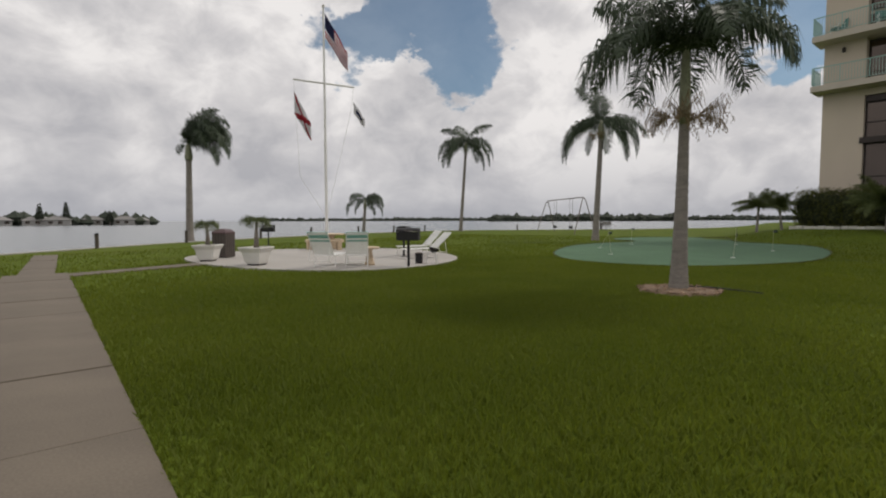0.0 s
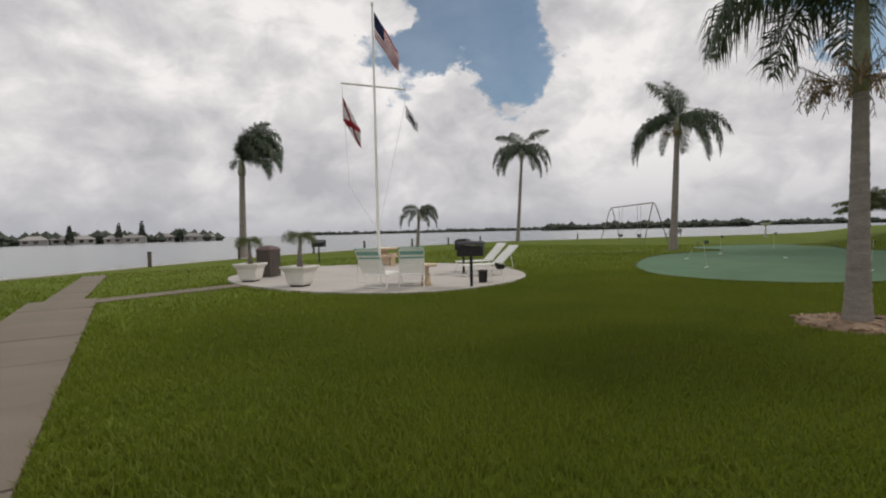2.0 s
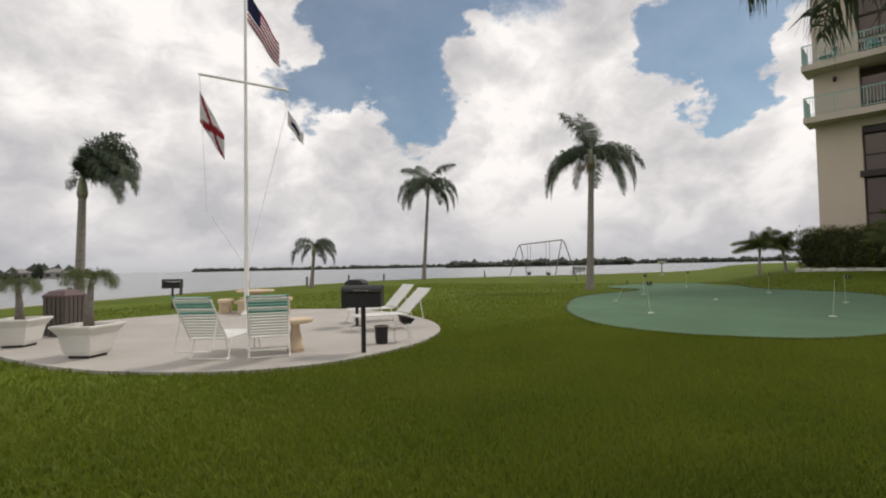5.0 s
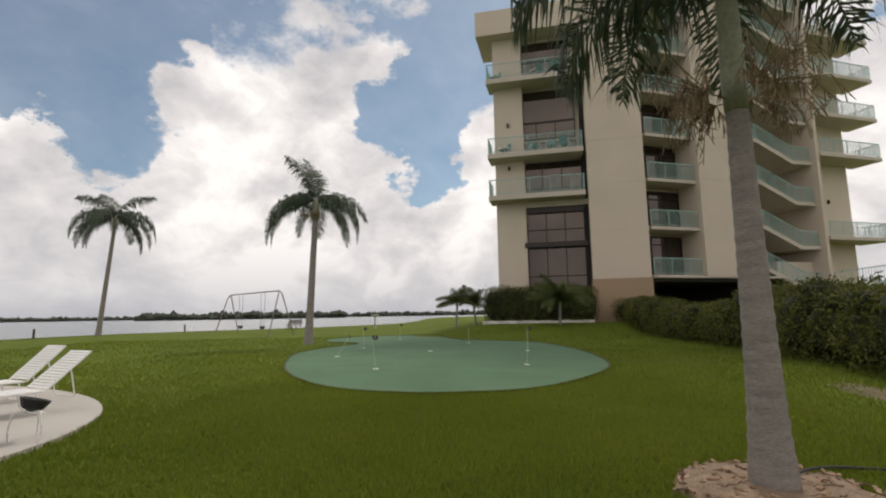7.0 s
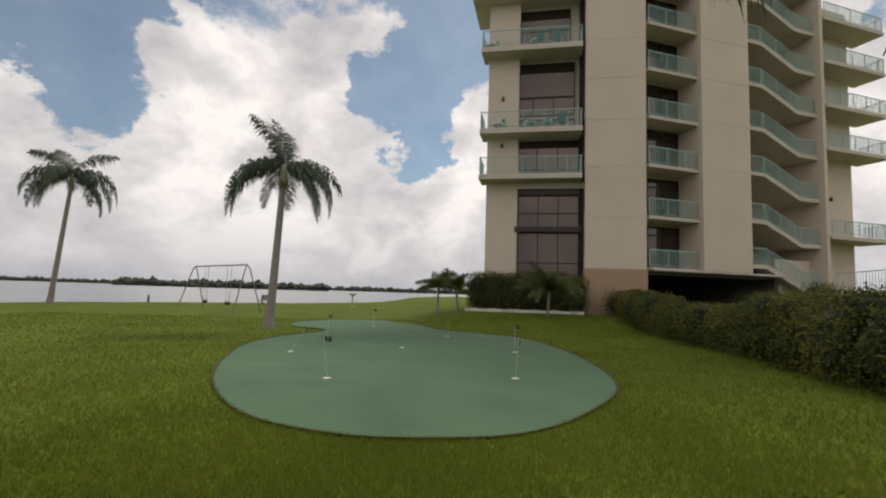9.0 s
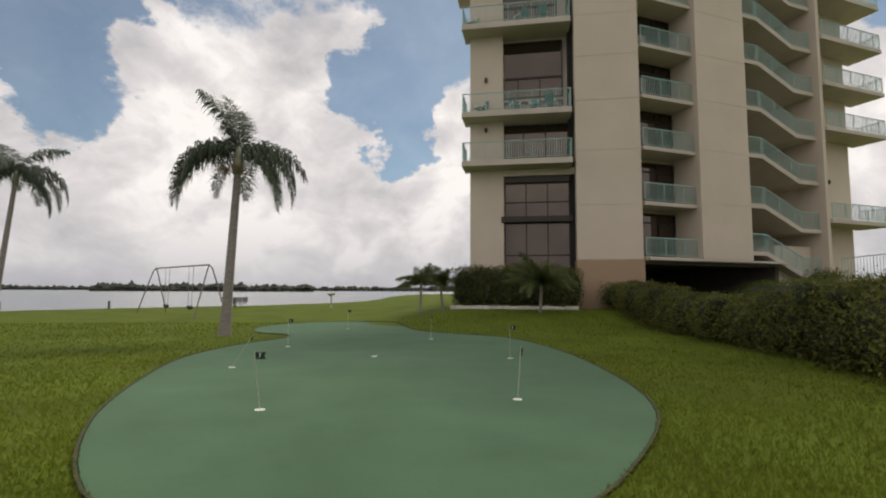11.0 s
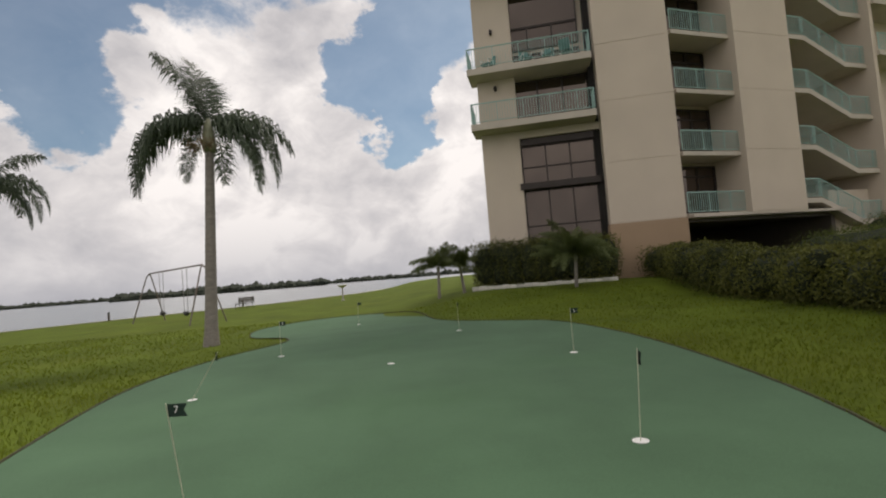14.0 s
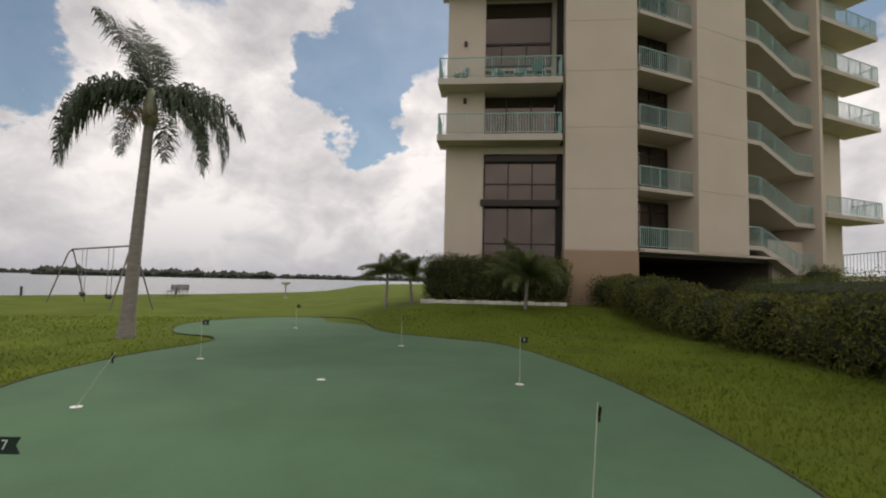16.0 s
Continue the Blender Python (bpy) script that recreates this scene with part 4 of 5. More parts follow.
def pedestal_grill(m, label):
    root = thing("park_grill", m @ Matrix.Diagonal((0.76, 0.76, 0.80, 1)), label, "grill", "pedestal grills")
    part("post", tube([(0, 0, 0), (0, 0, 0.78)], 0.042, 10), M_IRON, root)
    part("foot_plate", boxed(-0.14, 0.14, -0.14, 0.14, 0, 0.012, 0.004), M_IRON, root)
    b = bmesh.new()
    box(b, -0.34, 0.34, -0.23, 0.23, 0.78, 0.80)
    for x in (-0.34, 0.325):
        box(b, x, x + 0.015, -0.23, 0.23, 0.80, 1.04)
    box(b, -0.325, 0.325, -0.23, -0.215, 0.80, 1.02)
    box(b, -0.325, 0.325, 0.215, 0.23, 0.80, 1.02)
    part("firebox", b, M_IRON, root)
    lid = bmesh.new()
    n = 10
    prof = [(0.235 * math.cos(math.pi * i / n), 1.045 + 0.10 * math.sin(math.pi * i / n)) for i in range(n + 1)]
    a = [lid.verts.new((-0.35, y, z)) for y, z in prof]
    c = [lid.verts.new((0.35, y, z)) for y, z in prof]
    for i in range(n):
        lid.faces.new((a[i], a[i + 1], c[i + 1], c[i]))
    lid.faces.new(a)
    lid.faces.new(c[::-1])
    lid.faces.new((a[0], c[0], c[-1], a[-1]))
    bmesh.ops.recalc_face_normals(lid, faces=lid.faces)
    ld = part("hood", lid, M_IRON, root, "rounded dark hood")
    part("handle", tube(bend([(-0.12, -0.24, 1.06), (-0.12, -0.29, 1.06), (0.12, -0.29, 1.06), (0.12, -0.24, 1.06)], 0.02), 0.010, 6), M_GALV, ld)
    g = bmesh.new()
    for i in range(12):
        tube([(-0.31 + i * 0.056, -0.21, 0.99), (-0.31 + i * 0.056, 0.21, 0.99)], 0.006, 4, g)
    part("grate", g, M_GALV, root)
    return root


pedestal_grill(pose(9.5, 6.97, 0.0, 0, 0, -62), "black iron pedestal grill at the edge of the patio")
pedestal_grill(pose(14.0, 17.7, 0.0, 0, 0, -50), "black iron pedestal grill on the lawn behind the patio")
pedestal_grill(pose(11.95, 8.95, 0.01, 0, 0, 25), "black iron pedestal grill beside the loungers")


def lounger(m, label, teal=True, back=55):
    """A strap lounger: bent tube frame, legs, and vinyl straps."""
    root = thing("strap_lounger", m @ SMALL, label, "lounge chair", "strap loungers")
    L, W, H, B = 1.15, 0.60, 0.34, 0.82
    c, s = math.cos(radians(back)), math.sin(radians(back))
    hw = W / 2
    part("seat_frame", tube(bend([(0, -hw, H), (L, -hw, H), (L, hw, H), (0, hw, H), (0, -hw, H)], 0.08), 0.014, 8), M_WHITE, root)
    part("back_frame", tube(bend([(0, -hw, H), (-B * c, -hw, H + B * s), (-B * c, hw, H + B * s), (0, hw, H)], 0.09), 0.014, 8), M_WHITE, root)
    for x in (0.12, L - 0.12):
        for y in (-hw, hw):
            sp = -0.08 if x < 0.5 else 0.08
            part("leg", tube(bend([(x, y, H), (x + sp, y * 1.04, 0.05), (x + sp * 1.8, y * 1.04, 0.014)], 0.05), 0.013, 7), M_WHITE, root)
    for x in (0.04, L - 0.06):
        part("runner", tube([(x, -hw * 1.04, 0.014), (x, hw * 1.04, 0.014)], 0.012, 6), M_WHITE, root)
    part("back_brace", tube(bend([(-B * c * 0.55, -hw, H + B * s * 0.55), (-0.42, -hw, H - 0.14), (-0.42, hw, H - 0.14), (-B * c * 0.55, hw, H + B * s * 0.55)], 0.06), 0.011, 7), M_WHITE, root)
    st = part("strap", boxed(-0.021, 0.021, -hw - 0.012, hw + 0.012, -0.004, 0.016, 0.003), M_STRAP, root, m=pose(0.05, 0, H))
    tl = None
    for i in range(1, 18):
        again(st, root, pose(0.05 + i * 0.061, 0, H + 0.001 * (i % 3)))
    for i in range(14):
        f = 0.06 + i * 0.058
        mm = pose(-f * c, 0, H + f * s, 0, back, 0)
        if teal and i in (8, 10, 11, 13):
            if tl is None:
                tl = part("strap", boxed(-0.021, 0.021, -hw - 0.012, hw + 0.012, -0.004, 0.016, 0.003), M_TEALSTRAP, root, "teal vinyl strap", m=mm)
            else:
                again(tl, root, mm)
        else:
            again(st, root, mm)
    return root


lounger(pose(8.3, 8.5, 0.012, 0, 0, 22), "white strap lounger with teal headrest straps on the patio")
lounger(pose(8.72, 7.88, 0.012, 0, 0, 44), "white strap lounger with teal headrest straps on the patio")
lounger(pose(12.0, 7.95, 0.012, 0, 0, 148), "white strap lounger with a raised back on the patio", False, 42)
lounger(pose(13.1, 8.95, 0.012, 0, 0, 150), "white strap lounger with a raised back on the patio", False, 45)


def stone_table(m, r, h, label, name="stone_table", cat="table", group=""):
    root = thing(name, m @ SMALL, label, cat, group)
    part("tabletop", lathe([(r * 0.93, h - 0.07), (r, h - 0.055), (r, h - 0.015), (r * 0.97, h)], 28), M_STONE, root, soft=False)
    part("pedestal", lathe([(r * 0.50, 0), (r * 0.50, 0.09), (r * 0.40, 0.13), (r * 0.42, h * 0.32), (r * 0.27, h * 0.6), (r * 0.24, h * 0.8), (r * 0.38, h - 0.07)], 18), M_STONE, root, soft=True)
    return root


stone_table(pose(9.25, 7.95, 0.012), 0.30, 0.56, "round cast stone side table on a turned pedestal", "side_table")
stone_table(pose(13.75, 13.75, 0.012), 0.62, 0.74, "round cast stone picnic table on the patio")


def stone_bench(m):
    root = thing("stone_bench", m @ SMALL, "curved cast stone bench on two block legs", "bench", "benches round the stone table")
    bm = bmesh.new()
    n = 10
    for rr, zz in ((0.85, 0.36), (1.2, 0.36), (1.2, 0.45), (0.85, 0.45)):
        for i in range(n + 1):
            a = radians(-30 + 60 * i / n)
            bm.verts.new((rr * math.cos(a), rr * math.sin(a), zz))
    bm.verts.ensure_lookup_table()
    k = n + 1
    for i in range(n):
        for q in range(4):
            a, b = q * k, ((q + 1) % 4) * k
            bm.faces.new((bm.verts[a + i], bm.verts[a + i + 1], bm.verts[b + i + 1], bm.verts[b + i]))
    for i in (0, n):
        bm.faces.new([bm.verts[q * k + i] for q in range(4)])
    bmesh.ops.recalc_face_normals(bm, faces=bm.faces)
    part("seat", bm, M_STONE, root)
    for s in (-20, 20):
        part("leg", boxed(-0.14, 0.14, -0.1, 0.1, 0, 0.36, 0.02, pose(1.02 * math.cos(radians(s)), 1.02 * math.sin(radians(s)), 0, 0, 0, s)), M_STONE, root)
    return root


bench = stone_bench(pose(13.75, 13.75, 0.012, 0, 0, 45))
for a in (135, 225, 315):
    copy_thing(bench, pose(13.75, 13.75, 0.012, 0, 0, a))


def planter(m, seed, h, lean, label):
    """A square tapered pot with a young palm in it."""
    root = thing("planter_pot", m @ Matrix.Diagonal((0.90, 0.90, 0.92, 1)), label, "planter", "white planters")
    bm = bmesh.new()
    prof = [(0.20, 0.04), (0.225, 0.10), (0.27, 0.34), (0.33, 0.43), (0.345, 0.445), (0.345, 0.48), (0.30, 0.48), (0.28, 0.42)]
    rings = []
    for r, z in prof:
        rings.append([bm.verts.new((sx * r, sy * r, z)) for sx, sy in ((-1, -1), (1, -1), (1, 1), (-1, 1))])
    for a, b in zip(rings, rings[1:]):
        for i in range(4):
            bm.faces.new((a[i], a[(i + 1) % 4], b[(i + 1) % 4], b[i]))
    bm.faces.new(rings[0][::-1])
    bm.faces.new(rings[-1])
    bmesh.ops.bevel(bm, geom=bm.edges[:], offset=0.008, segments=1, affect="EDGES")
    part("pot", bm, M_POT, root)
    part("plinth", boxed(-0.17, 0.17, -0.17, 0.17, 0, 0.05, 0.005), M_IRON, root)
    part("soil", boxed(-0.28, 0.28, -0.28, 0.28, 0.40, 0.435), M_MULCH, root)
    part("stem", tube([(0, 0, 0.42), (lean * 0.3, 0, 0.42 + h * 0.5), (lean, 0, 0.42 + h)], 0.075, 10, r1=0.035), M_TRUNK, root, soft=True)
    rnd = random.Random(seed)
    for i in range(10):
        part("frond", frond_bm(rnd.uniform(0.42, 0.66), rnd.uniform(60, 92), rnd.uniform(-100, -80), 0.22, 24, rnd.uniform(-20, 20), seed=seed * 31 + i, rach=0.008), M_PALMLET, root, m=Matrix.Translation((lean, 0, 0.4 + h)) @ pose(0, 0, 0, 0, 0, i * 36 + rnd.uniform(-10, 10)))
    return root


planter(pose(7.85, 10.35, 0.012, 0, 0, 20), 4, 0.72, 0.05, "tapered white planter with a small palm on the patio")
planter(pose(7.95, 12.5, 0.012, 0, 0, 35), 9, 0.62, -0.05, "tapered white planter with a bushy small palm on the patio")


def litter_bin():
    root = thing("litter_bin", pose(8.95, 13.3, 0.012, 0, 0, 20), "brown slatted litter bin with a dark lid", "bin")
    part("liner", boxed(-0.2, 0.2, -0.2, 0.2, 0.03, 0.66), M_DARK, root)
    sl = part("slat", boxed(-0.035, 0.035, -0.012, 0.012, 0.02, 0.70, 0.004), M_BIN_SHADE, root, m=pose(-0.18, -0.215, 0))
    for f in range(4):
        for i in range(5):
            if f or i:
                again(sl, root, pose(0, 0, 0, 0, 0, 90 * f) @ pose(-0.18 + i * 0.09, -0.215, 0))
    part("lid", lathe([(0.33, 0.70), (0.33, 0.74), (0.22, 0.82), (0.08, 0.85)], 4, pose(0, 0, 0, 0, 0, 45)), M_BINTOP, root, "dark reddish lid")


litter_bin()


def ash_can():
    root = thing("ash_can", pose(10.25, 7.2, 0.012) @ Matrix.Diagonal((0.72, 0.72, 0.8, 1)), "small dark open metal ash can on the patio", "can")
    part("body", lathe([(0.11, 0), (0.125, 0.02), (0.14, 0.30), (0.148, 0.31), (0.148, 0.33), (0.128, 0.33), (0.115, 0.05)], 18), M_IRON, root)
    part("rim", lathe([(0.15, 0.315), (0.155, 0.325), (0.15, 0.335), (0.128, 0.335), (0.128, 0.315)], 18), M_GALV, root)


ash_can()


def plant_stand():
    root = thing("plant_stand", pose(10.55, 6.98, 0.012, 0, 0, 10), "small dark tilted bowl on curved white metal legs", "stand")
    for a in (0, 120, 240):
        c, s = math.cos(radians(a)), math.sin(radians(a))
        part("leg", tube(bend([(0.03 * c, 0.03 * s, 0.26), (0.13 * c, 0.13 * s, 0.27), (0.16 * c, 0.16 * s, 0.12), (0.15 * c, 0.15 * s, 0.0)], 0.06), 0.011, 6), M_WHITE, root)
    part("bowl", lathe([(0.03, 0.0), (0.09, 0.03), (0.125, 0.10), (0.13, 0.12), (0.11, 0.12), (0.05, 0.04)], 16, pose(0, 0, 0.26, 14, 8, 0)), M_IRON, root)


plant_stand()

# ---- putting green ----


def hole_flag(x, y, lean, turn, label, flag=True, limp=False):
    root = thing("hole_flag", pose(x, y, -0.004), label, "golf flag", "putting hole flags")
    part("cup_ring", lathe([(0.064, 0.0), (0.066, 0.008), (0.055, 0.009), (0.045, 0.003)], 18), M_WHITE, root, "white cup ring")
    if not flag:
        return root
    top = Vector((lean[0], lean[1], math.sqrt(0.645 ** 2 - lean[0] ** 2 - lean[1] ** 2)))
    part("stick", tube([(0, 0, 0), top * 0.5 + Vector((0, 0, 0.004)), top * 1.13], 0.0046, 6), M_STICK, root)
    bm = bmesh.new()
    if limp:
        # cloth hanging in folds down the stick
        rows = [[bm.verts.new((0.003 + 0.030 * k / 5 * (1 - 0.25 * j / 5), 0.009 * math.sin(k * 2.2 + j * 0.5), -0.11 * j / 5 - 0.012 * k / 5 + 0.075)) for k in range(6)] for j in range(6)]
        for p, q in zip(rows, rows[1:]):
            for k in range(5):
                bm.faces.new((p[k], p[k + 1], q[k + 1], q[k]))
        bmesh.ops.solidify(bm, geom=bm.faces[:], thickness=0.006)
    else:
        o = [(0, 0, 0), (0.135, 0, 0), (0.112, 0, 0.043), (0.135, 0, 0.086), (0, 0, 0.086)]
        v = [bm.verts.new(p) for p in o]
        w = [bm.verts.new((p[0], 0.006, p[2])) for p in o]
        bm.faces.new(v)
        bm.faces.new(w[::-1])
        for i in range(5):
            j = (i + 1) % 5
            bm.faces.new((v[i], w[i], w[j], v[j]))
        bmesh.ops.recalc_face_normals(bm, faces=bm.faces)
    part("pennant", bm, M_GFLAG, root, "limp dark pennant" if limp else "dark green swallow-tail pennant", m=Matrix.Translation(top - Vector((0, 0, 0.01))) @ pose(0, 0, 0, 0, 0, turn))
    return root


def numeral(root_x, root_y, lean, turn, digit):
    cu = bpy.data.curves.new("numeral", "FONT")
    cu.body, cu.size, cu.extrude, cu.align_x = digit, 0.07, 0.001, "CENTER"
    ob = new("numeral", cu)
    me = bpy.data.meshes.new_from_object(ob)
    bpy.data.objects.remove(ob)
    me.materials.append(M_WHITE)
    return me


HOLES = [(16.35, 4.0, (-0.03, 0.07), -100, "7"), (16.55, 0.63, (0.04, -0.06), -80, ""), (20.65, -0.40, (0, 0), -95, "3"), (19.95, 5.3, (0.0, -0.33), -80, ""), (23.5, 4.85, (0, 0), -90, "5"), (25.2, 0.85, (0, 0), -80, "")]
for x, y, lean, turn, digit in HOLES:
    r = hole_flag(x, y, lean, turn, "white putting flagstick with a small dark pennant", limp=not digit)
    if digit:
        ob = new("numeral", numeral(x, y, lean, turn, digit))
        ob.parent = r
        ob.matrix_basis = Matrix.Translation(Vector((lean[0], lean[1], 0.637))) @ pose(0, 0, 0, 0, 0, turn) @ pose(0.06, -0.003, 0.018, 90, 0, 0)
hole_flag(21.3, 2.58, (0, 0), 0, "white putting cup ring set in the turf", False)
hole_flag(29.5, 3.6, (0, 0), -70, "white putting flagstick with a small dark pennant")

# ---- playground and shore ----


def swing_set():
    a, b = Vector((43.2, 16.2)), Vector((37.6, 11.3))
    d = b - a
    L = d.length
    root = thing("swing_set", pose(a.x, a.y, 0, 0, 0, math.degrees(math.atan2(d.y, d.x))), "tall rusty steel pipe swing set on the lawn", "swing set")
    part("top_bar", tube([(0, 0, 2.8), (L, 0, 2.8)], 0.042, 10), M_GALV, root)
    for x, s in ((0, -1), (L, 1)):
        for y in (-1, 1):
            part("leg", tube(bend([(x, 0, 2.8), (x + 0.12 * s, 0.12 * y, 2.62), (x + 0.4 * s, 0.85 * y, 0)], 0.1), 0.034, 8), M_GALV, root)
    for x in (0.25 * L, 0.70 * L):
        pr = new("swing")
        pr.parent = root
        pr.matrix_basis = pose(x, 0, 0)
        for s in (-0.3, 0.3):
            part("chain", tube([(s, 0, 2.75), (s * 0.75, 0, 0.55)], 0.014, 5), M_CHAIN, pr)
        part("swing_seat", tube(bend([(-0.225, 0, 0.55), (-0.15, 0, 0.45), (0.15, 0, 0.45), (0.225, 0, 0.55)], 0.1), 0.085, 8), M_BLACK, pr, "black rubber seat")
    return root


swing_set()


def park_bench(m):
    root = thing("park_bench", m, "dark slatted bench facing the water", "bench")
    for i in range(4):
        part("seat_slat", boxed(-0.8, 0.8, -0.2 + i * 0.11, -0.11 + i * 0.11, 0.42, 0.455, 0.006), M_WOOD, root)
    for i in range(3):
        part("back_slat", boxed(-0.8, 0.8, 0.25, 0.285, 0.52 + i * 0.13, 0.62 + i * 0.13, 0.006), M_WOOD, root)
    for x in (-0.65, 0.0, 0.65):
        part("leg", tube(bend([(x, -0.18, 0), (x, -0.18, 0.41), (x, 0.22, 0.41), (x, 0.27, 0.9)], 0.05), 0.022, 6), M_IRON, root)
        part("rear_leg", tube([(x, 0.22, 0.41), (x, 0.27, 0)], 0.022, 6), M_IRON, root)


park_bench(pose(52.0, 13.5, 0, 0, 0, 150))


def bird_bath():
    root = thing("bird_bath", pose(53.0, 6.2, -0.02), "pale bird bath bowl on a slim post by the shore", "bird bath")
    part("post", lathe([(0.16, 0), (0.16, 0.05), (0.06, 0.12), (0.05, 0.95), (0.10, 1.02)], 12), M_CAP, root)
    part("bowl", lathe([(0.10, 1.02), (0.30, 1.10), (0.40, 1.22), (0.40, 1.25), (0.34, 1.22), (0.10, 1.14)], 18), M_POT, root, soft=True)


bird_bath()


def mooring_post(x, y, h):
    root = thing("seawall_post", pose(x, y, 0), "short weathered wooden post on the seawall", "post", "posts along the seawall")
    part("shaft", lathe([(0.075, -0.1), (0.075, h - 0.02), (0.06, h)], 10), M_WOOD, root)
    part("cap", lathe([(0.085, h), (0.085, h + 0.03), (0.04, h + 0.05)], 10), M_IRON, root)


def along_shore(x):
    return float(np.interp(x, [p[0] for p in SHORE], [p[1] for p in SHORE]))


for x in (1.5, 9.6, 14.6, 20.5, 25.6, 31.5, 36.5, 41.5, 46.5, 51.5, 58.0):
    mooring_post(x, along_shore(x) - 0.15, 0.55)

# ---- hedges ----


def leaf_cloud(name, volumes, count, size, mat, seed):
    """Many small leaves scattered over the skin of soft blocks; volumes: (centre, half sizes)."""
    rs = np.random.RandomState(seed)
    verts, faces = [], []
    area = [v[1][0] * v[1][1] + v[1][1] * v[1][2] + v[1][0] * v[1][2] for v in volumes]
    total = sum(area)
    for (c, h), a in zip(volumes, area):
        n = int(count * a / total)
        p = rs.normal(size=(n, 3))
        p /= np.abs(p).max(axis=1)[:, None] ** 0.75 * np.linalg.norm(p, axis=1)[:, None] ** 0.25
        p *= (1 + 0.11 * rs.normal(size=(n, 1)))
        p *= 1 + 0.10 * np.sin(p[:, :1] * 7 + c[0] * 5) * np.sin(p[:, 1:2] * 6 + p[:, 2:] * 5)
        q = p * np.array(h) + np.array(c)
        for o in q:
            d = rs.normal(size=3)
            d /= np.linalg.norm(d)
            e = np.cross(d, rs.normal(size=3))
            e /= np.linalg.norm(e)
            l, w = size * rs.uniform(0.7, 1.3), size * rs.uniform(0.28, 0.42)
            k = len(verts)
            verts += [o - d * l * 0.5, o + e * w * 0.5, o + d * l * 0.5, o - e * w * 0.5]
            faces.append((k, k + 1, k + 2, k + 3))
    return mesh_np(name, verts, faces, mat)


def core_mesh(volumes, shrink=0.88):
    bm = bmesh.new()
    for c, h in volumes:
        g = bmesh.ops.create_icosphere(bm, subdivisions=2, radius=1.0)
        for v in g["verts"]:
            p = v.co
            k = max(abs(p.x), abs(p.y), abs(p.z)) ** 0.75
            v.co = Vector((c[0] + p.x / k * h[0] * shrink, c[1] + p.y / k * h[1] * shrink, c[2] + p.z / k * h[2] * shrink))
    return bm


def hedge(label, volumes, count, size, seed, mat=None):
    root = thing("hedge", pose(0, 0, 0), label, "hedge", "clipped hedges")
    # a solid dark green body fills the hedge behind its leaves
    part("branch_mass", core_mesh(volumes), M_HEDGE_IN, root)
    lf = leaf_cloud("leaves", volumes, count, size, mat or M_HEDGE, seed)
    lf.parent = root
    lf["kind"] = "stuff"


HEDGE_LINE = [(35.2, -10.6), (32.0, -9.9), (28.5, -9.1), (25.5, -8.7), (22.5, -8.1), (19.8, -7.45), (17.0, -6.7), (14.2, -5.8), (11.5, -4.9), (9.3, -4.0)]
vols = []
rnd = random.Random(5)
for (x0, y0), (x1, y1) in zip(HEDGE_LINE, HEDGE_LINE[1:]):
    for k in range(3):
        t = (k + 0.5) / 3
        x, y = x0 + (x1 - x0) * t, y0 + (y1 - y0) * t
        h = 0.655 + 0.13 * smooth(23.0, 17.0, x) + rnd.uniform(-0.08, 0.08)
        vols.append(((x + rnd.uniform(-0.1, 0.1), y - 0.2 + rnd.uniform(-0.18, 0.18), ground_z(x, y) + h * 0.97), (0.62 + rnd.uniform(-0.08, 0.15), 1.05 + rnd.uniform(-0.15, 0.15), h)))
        for j in range(3):
            vols.append(((x + rnd.uniform(-0.5, 0.5), y - 0.1 + rnd.uniform(-0.75, 0.75), ground_z(x, y) + h * rnd.uniform(1.55, 1.8)), (rnd.uniform(0.22, 0.38), rnd.uniform(0.22, 0.38), rnd.uniform(0.2, 0.32))))
hedge("long clipped green hedge along the lawn", vols, 105000, 0.12, 21)
# second row behind, and the clipped block by the windows
vols = []
for i in range(9):
    u = 0.2 + i * 0.72
    p = FA @ Vector((u, 1.75, 0))
    vols.append(((p.x, p.y, 1.65), (0.6, 0.6, 1.05 + 0.06 * math.sin(i * 2.1))))
hedge("tall clipped green hedge in a stone-edged bed before the windows", vols, 26000, 0.12, 22)
vols = [((FB @ Vector((8.6 + i * 0.7, 2.2, 0))).to_tuple()[:2] + (1.5,), (0.7, 0.7, 1.2)) for i in range(3)]
hedge("rounded green shrub beside the stairs", vols, 8000, 0.085, 23)
vols = [((30.0 + i * 1.4, -16.5 - i * 0.8, 0.95), (1.2, 1.4, 1.0)) for i in range(5)] + [((20.0 + i * 1.6, -13.0 - 0.6 * i, 1.0), (1.4, 2.6, 1.0)) for i in range(6)]
hedge("broad clipped yellow-green hedge behind the first", vols, 30000, 0.085, 24, leafy("sunlit_hedge_leaf", (0.04, 0.065, 0.012), (0.15, 0.18, 0.03)))


def stone_edging():
    root = thing("stone_edging", FA @ pose(-0.3, 2.55, 0), "low edging of white stones round the bed", "edging", kind="structure")
    st = part("stone", boxed(-0.17, 0.17, -0.11, 0.11, 0.25, 0.68, 0.04), M_ROCK, root)
    for i in range(1, 19):
        again(st, root, pose(i * 0.36, 0.03 * math.sin(i * 3.1), 0.02 * math.sin(i * 1.9), 0, 0, 6 * math.sin(i * 2.2)))


stone_edging()

